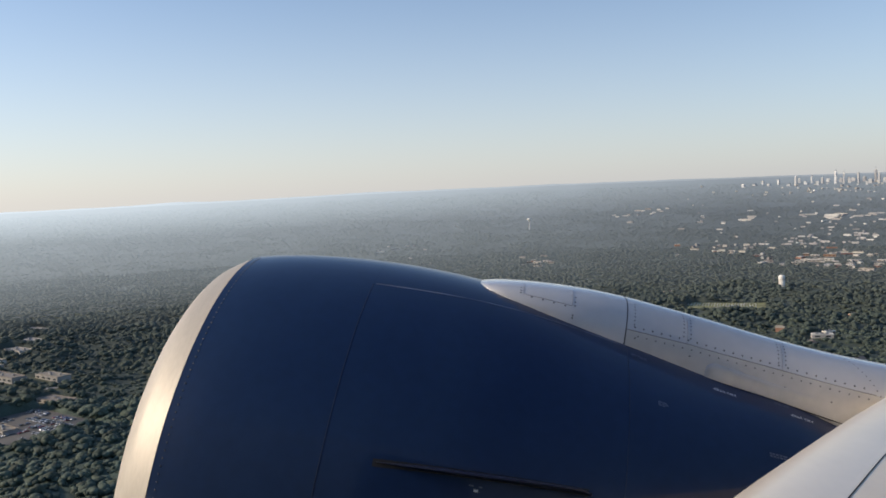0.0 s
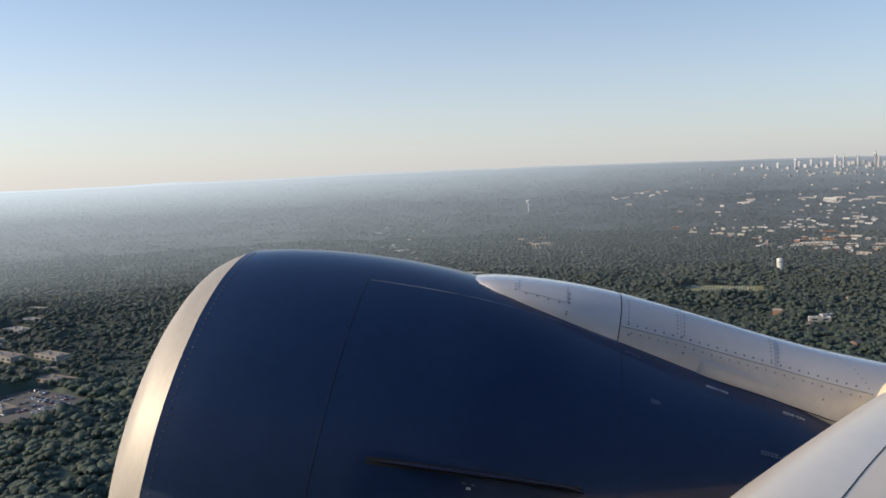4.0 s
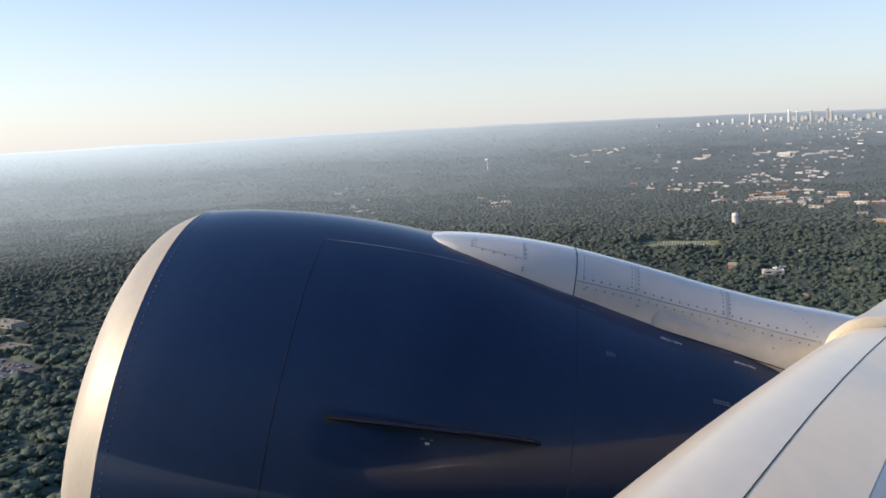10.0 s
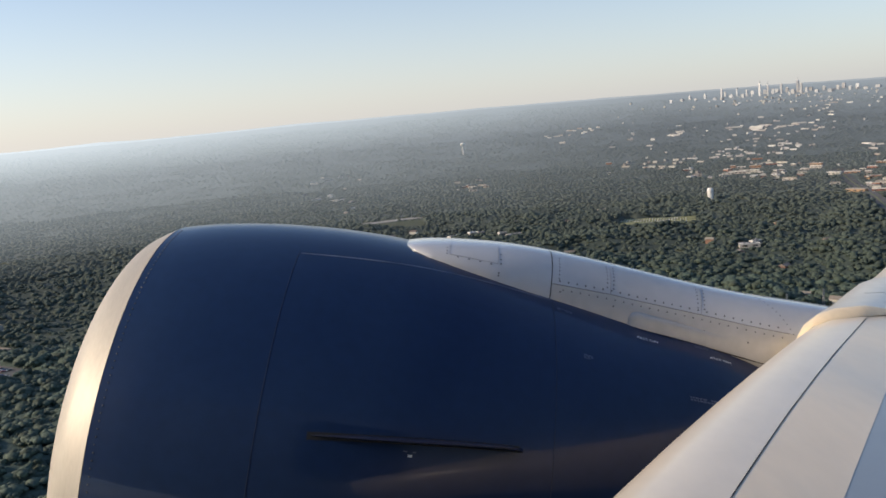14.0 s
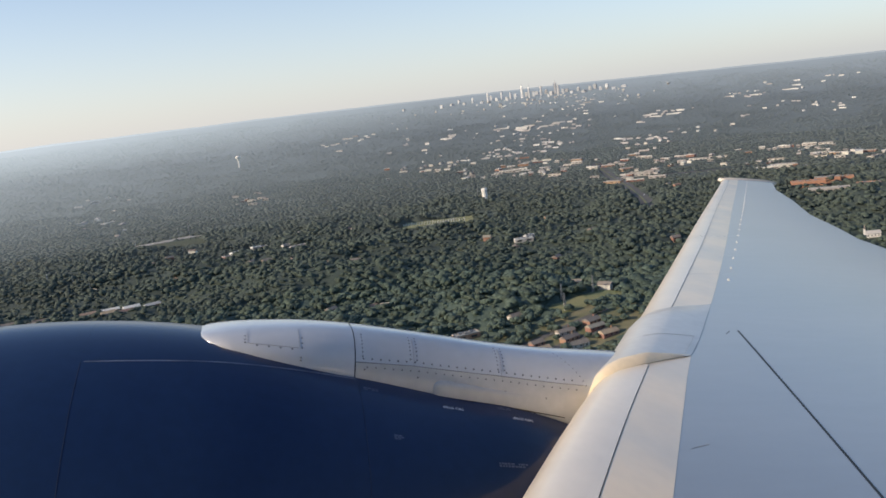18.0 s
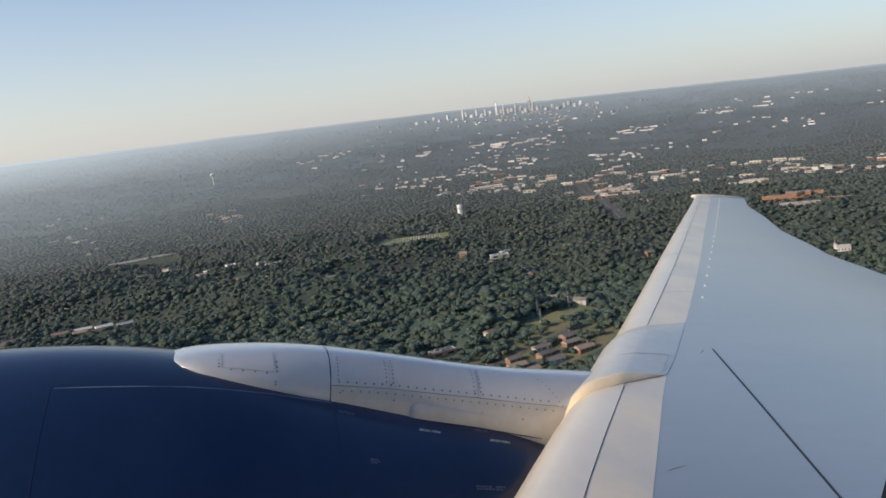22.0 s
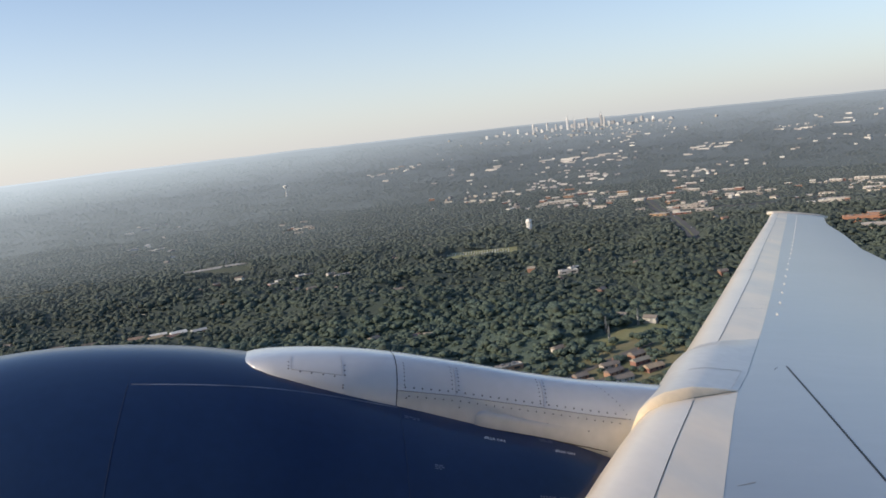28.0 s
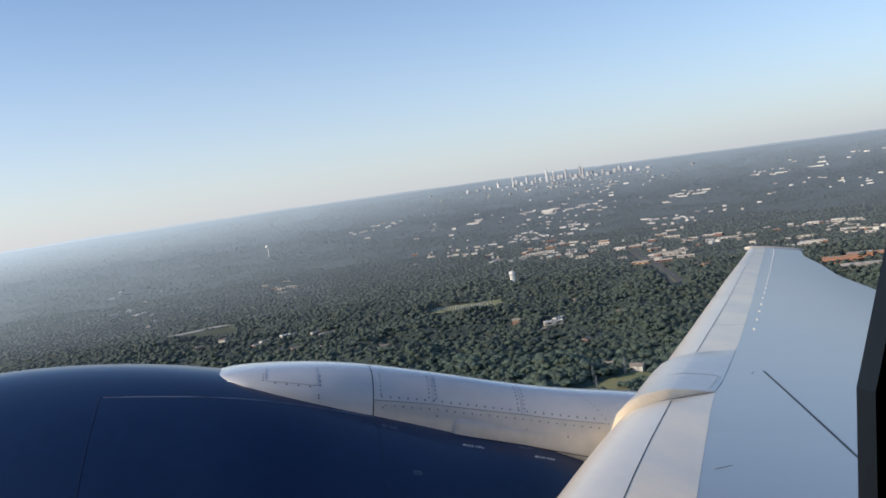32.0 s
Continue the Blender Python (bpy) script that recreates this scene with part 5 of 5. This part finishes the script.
for i in range(70):
    az, r = 19.2 + q.gauss(0.8, 3.4), q.uniform(4330, 4640)
    x, y = polar(az, r)
    wd, ht = q.uniform(6, 16), q.uniform(4, 11)
    b = empty("city_building", stand(x, y, q.uniform(0, 90)), "distant low pale city building", "building", "city skyline")
    bm = bmesh.new()
    box(bm, -wd / 2, wd / 2, -wd / 3, wd / 3, -10, ht)
    part("wall", bm, q.choice((M_WALL, M_TOWERWALL)), b)
    bm = bmesh.new()
    box(bm, -wd / 2 - 0.3, wd / 2 + 0.3, -wd / 3 - 0.3, wd / 3 + 0.3, ht, ht + 0.8)
    part("roof", bm, M_ROOFLIGHT, b)

# ---- trees ----
def ico(sub):
    bm = bmesh.new()
    bmesh.ops.create_icosphere(bm, subdivisions=sub, radius=1)
    v = np.array([p.co[:] for p in bm.verts])
    f = np.array([[w.index for w in q.verts] for q in bm.faces])
    bm.free()
    return v, f


ICO1, ICO2 = ico(1), ico(2)


def crown_shape(seed, lobes, fine):
    """A crown of unit radius made of uneven clumps with gaps between them."""
    g = np.random.default_rng(seed)
    V, F = [], []
    for i in range(lobes):
        v, f = (ICO2 if fine else ICO1)
        a = i * 2.4 + g.uniform(-0.4, 0.4)
        if i == 0:
            c, r = np.array([0, 0, 0.42]), 0.66
        else:
            rad = g.uniform(0.38, 0.74)
            c, r = np.array([rad * math.cos(a), rad * math.sin(a), (0.62 - 0.75 * (rad - 0.38)) * g.uniform(0.55, 1.25)]), g.uniform(0.24, 0.42)
        w = v * (1 + g.uniform(-0.17, 0.17, (len(v), 1))) * r * np.array([1, 1, 0.85])
        F.append(f + sum(len(q) for q in V))
        V.append(w + c)
    return np.vstack(V), np.vstack(F)


def forest(name, xs, ys, sizes, shapes, material, label, seed, squat=1.0, canopy=1.0):
    g = np.random.default_rng(seed)
    kind = g.integers(0, len(shapes), len(xs))
    V, F, off = [], [], 0
    for k, (v, f) in enumerate(shapes):
        sel = np.where(kind == k)[0]
        if not len(sel):
            continue
        m = len(sel)
        t = g.uniform(0, 2 * math.pi, m)
        c, s = np.cos(t)[:, None], np.sin(t)[:, None]
        R_ = sizes[sel][:, None]
        tall = (0.75 + 0.4 * g.random(m))[:, None]
        px = xs[sel][:, None] + (v[None, :, 0] * c - v[None, :, 1] * s) * R_
        py = ys[sel][:, None] + (v[None, :, 0] * s + v[None, :, 1] * c) * R_
        pz = land(xs[sel], ys[sel])[:, None] + (0.28 + v[None, :, 2] * tall) * R_ * squat - 1.0
        pz += (np.maximum(canopy_lift(xs[sel], ys[sel]), -9 if canopy == 1 else -0.5) + g.uniform(-1.2, 1.8, m) * (g.random(m) > 0.5))[:, None] * canopy
        V.append(np.stack([px, py, pz], -1).reshape(-1, 3))
        F.append((f[None] + (np.arange(m) * len(v))[:, None, None] + off).reshape(-1, 3))
        off += m * len(v)
    V, F = np.vstack(V), np.vstack(F)
    me = bpy.data.meshes.new(name)
    me.vertices.add(len(V))
    me.vertices.foreach_set("co", V.astype(np.float32).ravel())
    me.loops.add(F.size)
    me.loops.foreach_set("vertex_index", F.astype(np.int32).ravel())
    me.polygons.add(len(F))
    me.polygons.foreach_set("loop_start", np.arange(0, F.size, 3, dtype=np.int32))
    me.update(calc_edges=True)
    me.materials.append(material)
    me.shade_smooth()
    return tagged(new(name, me), label, "trees", kind="stuff")


_lat = np.random.default_rng(77).random((64, 64))


def rough2(x, y, size):
    """Smooth random field between 0 and 1."""
    u, v = np.asarray(x) / size, np.asarray(y) / size
    i, j = np.floor(u).astype(int), np.floor(v).astype(int)
    a, b = u - i, v - j
    a, b = a * a * (3 - 2 * a), b * b * (3 - 2 * b)
    q = lambda m, n: _lat[m % 64, n % 64]
    return (q(i, j) * (1 - a) + q(i + 1, j) * a) * (1 - b) + (q(i, j + 1) * (1 - a) + q(i + 1, j + 1) * a) * b


def canopy_lift(x, y):
    return np.maximum(9.0 * rough2(x, y, 38) + 11.0 * rough2(x + 900, y, 105) - 7.0, -1.5)


def scatter(r0, r1, az0, az1, gap, seed, thin=0.0):
    """Tree places on a jittered grid in a sector, leaving clearings free."""
    g = np.random.default_rng(seed)
    x0, x1 = r1 * math.sin(radians(az0)), r1 * math.sin(radians(az1))
    gx, gy = np.meshgrid(np.arange(x0, x1, gap), np.arange(r0 * 0.6, r1, gap))
    xs, ys = gx.ravel() + g.uniform(-0.8, 0.8, gx.size) * gap, gy.ravel() + g.uniform(-0.8, 0.8, gx.size) * gap
    r, az = np.hypot(xs, ys), np.degrees(np.arctan2(xs, ys))
    ok = (r > r0) & (r <= r1) & (az > az0) & (az < az1) & (g.random(len(xs)) > thin) & ~is_clear(xs, ys)
    return xs[ok], ys[ok]


def sizes_for(xs, ys, lo, hi, seed):
    g = np.random.default_rng(seed)
    grove = rough2(xs + 300, ys + 700, 60)
    return (lo + (hi - lo) * (0.45 * grove ** 1.4 + 0.55 * g.random(len(xs)) ** 2.6)).astype(float)


NEAR = [crown_shape(s, 8, False) for s in range(8)]
MID = [crown_shape(s + 20, 3, False) for s in range(9)]
FARS = [crown_shape(s + 40, 1, False) for s in range(8)]
xs, ys = scatter(430, 900, -43, 44, 6.8, 1)
# the trees on the nearest slope stand singly
SINGLE = (xs > 120) & (xs < 312) & (ys > 564 + 0.2 * (xs - 120)) & (ys < 666 + 0.2 * (xs - 120))
forest("woods", xs[~SINGLE], ys[~SINGLE], sizes_for(xs[~SINGLE], ys[~SINGLE], 2.6, 11.5, 2), NEAR, M_FOREST, "dense dark green broadleaf woods", 3, 0.82)
trunk_me = shared(("trunk",), lambda bm: loft(bm, [[(r * math.cos(a * math.pi / 4), r * math.sin(a * math.pi / 4), z) for a in range(8)] for r, z in ((0.075, -0.3), (0.055, 0.1), (0.035, 0.8), (0.012, 1.1))], closed=True), M_TRUNK)
crown_me = []
for s in range(4):
    v, f = crown_shape(s + 80, 9, True)
    me = bpy.data.meshes.new("crown")
    me.from_pydata([tuple(p) for p in v], [], [tuple(q) for q in f.tolist()])
    me.materials.append(M_FOREST)
    me.shade_smooth()
    crown_me.append(me)
sx, sy = xs[SINGLE][::2][:110], ys[SINGLE][::2][:110]
gq = random.Random(31)
homes = [o.matrix_world.translation for o in scene.objects if o.name.startswith(("house", "commercial")) and o.parent is None]
extra = []
while len(extra) < 85:
    u, v = gq.uniform(-80, 80), gq.uniform(-40, 40)
    p = Vector((365 * PLAN + u * 0.956 - v * 0.292, 1042 * PLAN + u * 0.292 + v * 0.956, 0))
    if min((p.xy - q.xy).length for q in homes) > 8.5:
        extra.append(p)
sx, sy = np.r_[sx, [p.x for p in extra]], np.r_[sy, [p.y for p in extra]]
ss = sizes_for(sx, sy, 3.2, 6.5, 5)
for i, (x, y, s) in enumerate(zip(sx.tolist(), sy.tolist(), ss.tolist())):
    t = empty("tree", Matrix.Translation((x, y, land_at(x, y))) @ Matrix.Rotation(i * 0.82, 4, "Z") @ Matrix.Scale(s, 4), "broadleaf tree with a full dark green crown", "tree", "trees on the near slope")
    child("trunk", trunk_me, t)
    child("crown", crown_me[i % 4], t, Matrix.Translation((0, 0, 0.40)))
# leafy understorey that closes the canopy between the crowns; the farther sheet has haze painted in
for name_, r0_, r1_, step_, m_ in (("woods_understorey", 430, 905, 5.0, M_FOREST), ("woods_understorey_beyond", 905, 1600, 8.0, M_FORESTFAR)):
    ax = np.arange(-r1_ * 0.70, r1_ * 0.75, step_)
    ay = np.arange(r0_ * 0.68, r1_, step_)
    gx, gy = np.meshgrid(ax, ay)
    g = np.random.default_rng(5)
    px, py = gx + g.uniform(-0.3, 0.3, gx.shape) * step_, gy + g.uniform(-0.3, 0.3, gx.shape) * step_
    ok = (np.hypot(px, py) > r0_) & (np.hypot(px, py) < r1_) & (np.degrees(np.arctan2(px, py)) > -43) & (np.degrees(np.arctan2(px, py)) < 48) & ~is_clear(px.ravel(), py.ravel()).reshape(px.shape)
    pz = land(px, py) + canopy_lift(px, py) + 1.2 + g.uniform(-1.3, 1.5, px.shape)
    pz = np.where(ok, pz, land(px, py) - 0.6)      # it slopes down to the ground round clearings
    w = len(ax)
    ii = (np.arange(len(ay) - 1)[:, None] * w + np.arange(w - 1)[None]).ravel()
    quad = np.stack([ii, ii + 1, ii + w + 1, ii + w], -1)
    quad = quad[ok.ravel()[quad].any(1)]
    ob = quick(name_, np.stack([px, py, pz], -1).reshape(-1, 3).tolist(), [tuple(q_) for q_ in quad.tolist()], m_, smooth=True)
    tagged(ob, "dark green leafy understorey between the trees", "trees", kind="stuff")
# from here outwards the leaf colour has haze painted in
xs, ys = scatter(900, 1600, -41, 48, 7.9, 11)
forest("woods_beyond", xs, ys, sizes_for(xs, ys, 3.2, 9.4, 12), MID, M_FORESTFAR, "dense dark green broadleaf woods farther off, tinted with painted haze", 13, 0.78)
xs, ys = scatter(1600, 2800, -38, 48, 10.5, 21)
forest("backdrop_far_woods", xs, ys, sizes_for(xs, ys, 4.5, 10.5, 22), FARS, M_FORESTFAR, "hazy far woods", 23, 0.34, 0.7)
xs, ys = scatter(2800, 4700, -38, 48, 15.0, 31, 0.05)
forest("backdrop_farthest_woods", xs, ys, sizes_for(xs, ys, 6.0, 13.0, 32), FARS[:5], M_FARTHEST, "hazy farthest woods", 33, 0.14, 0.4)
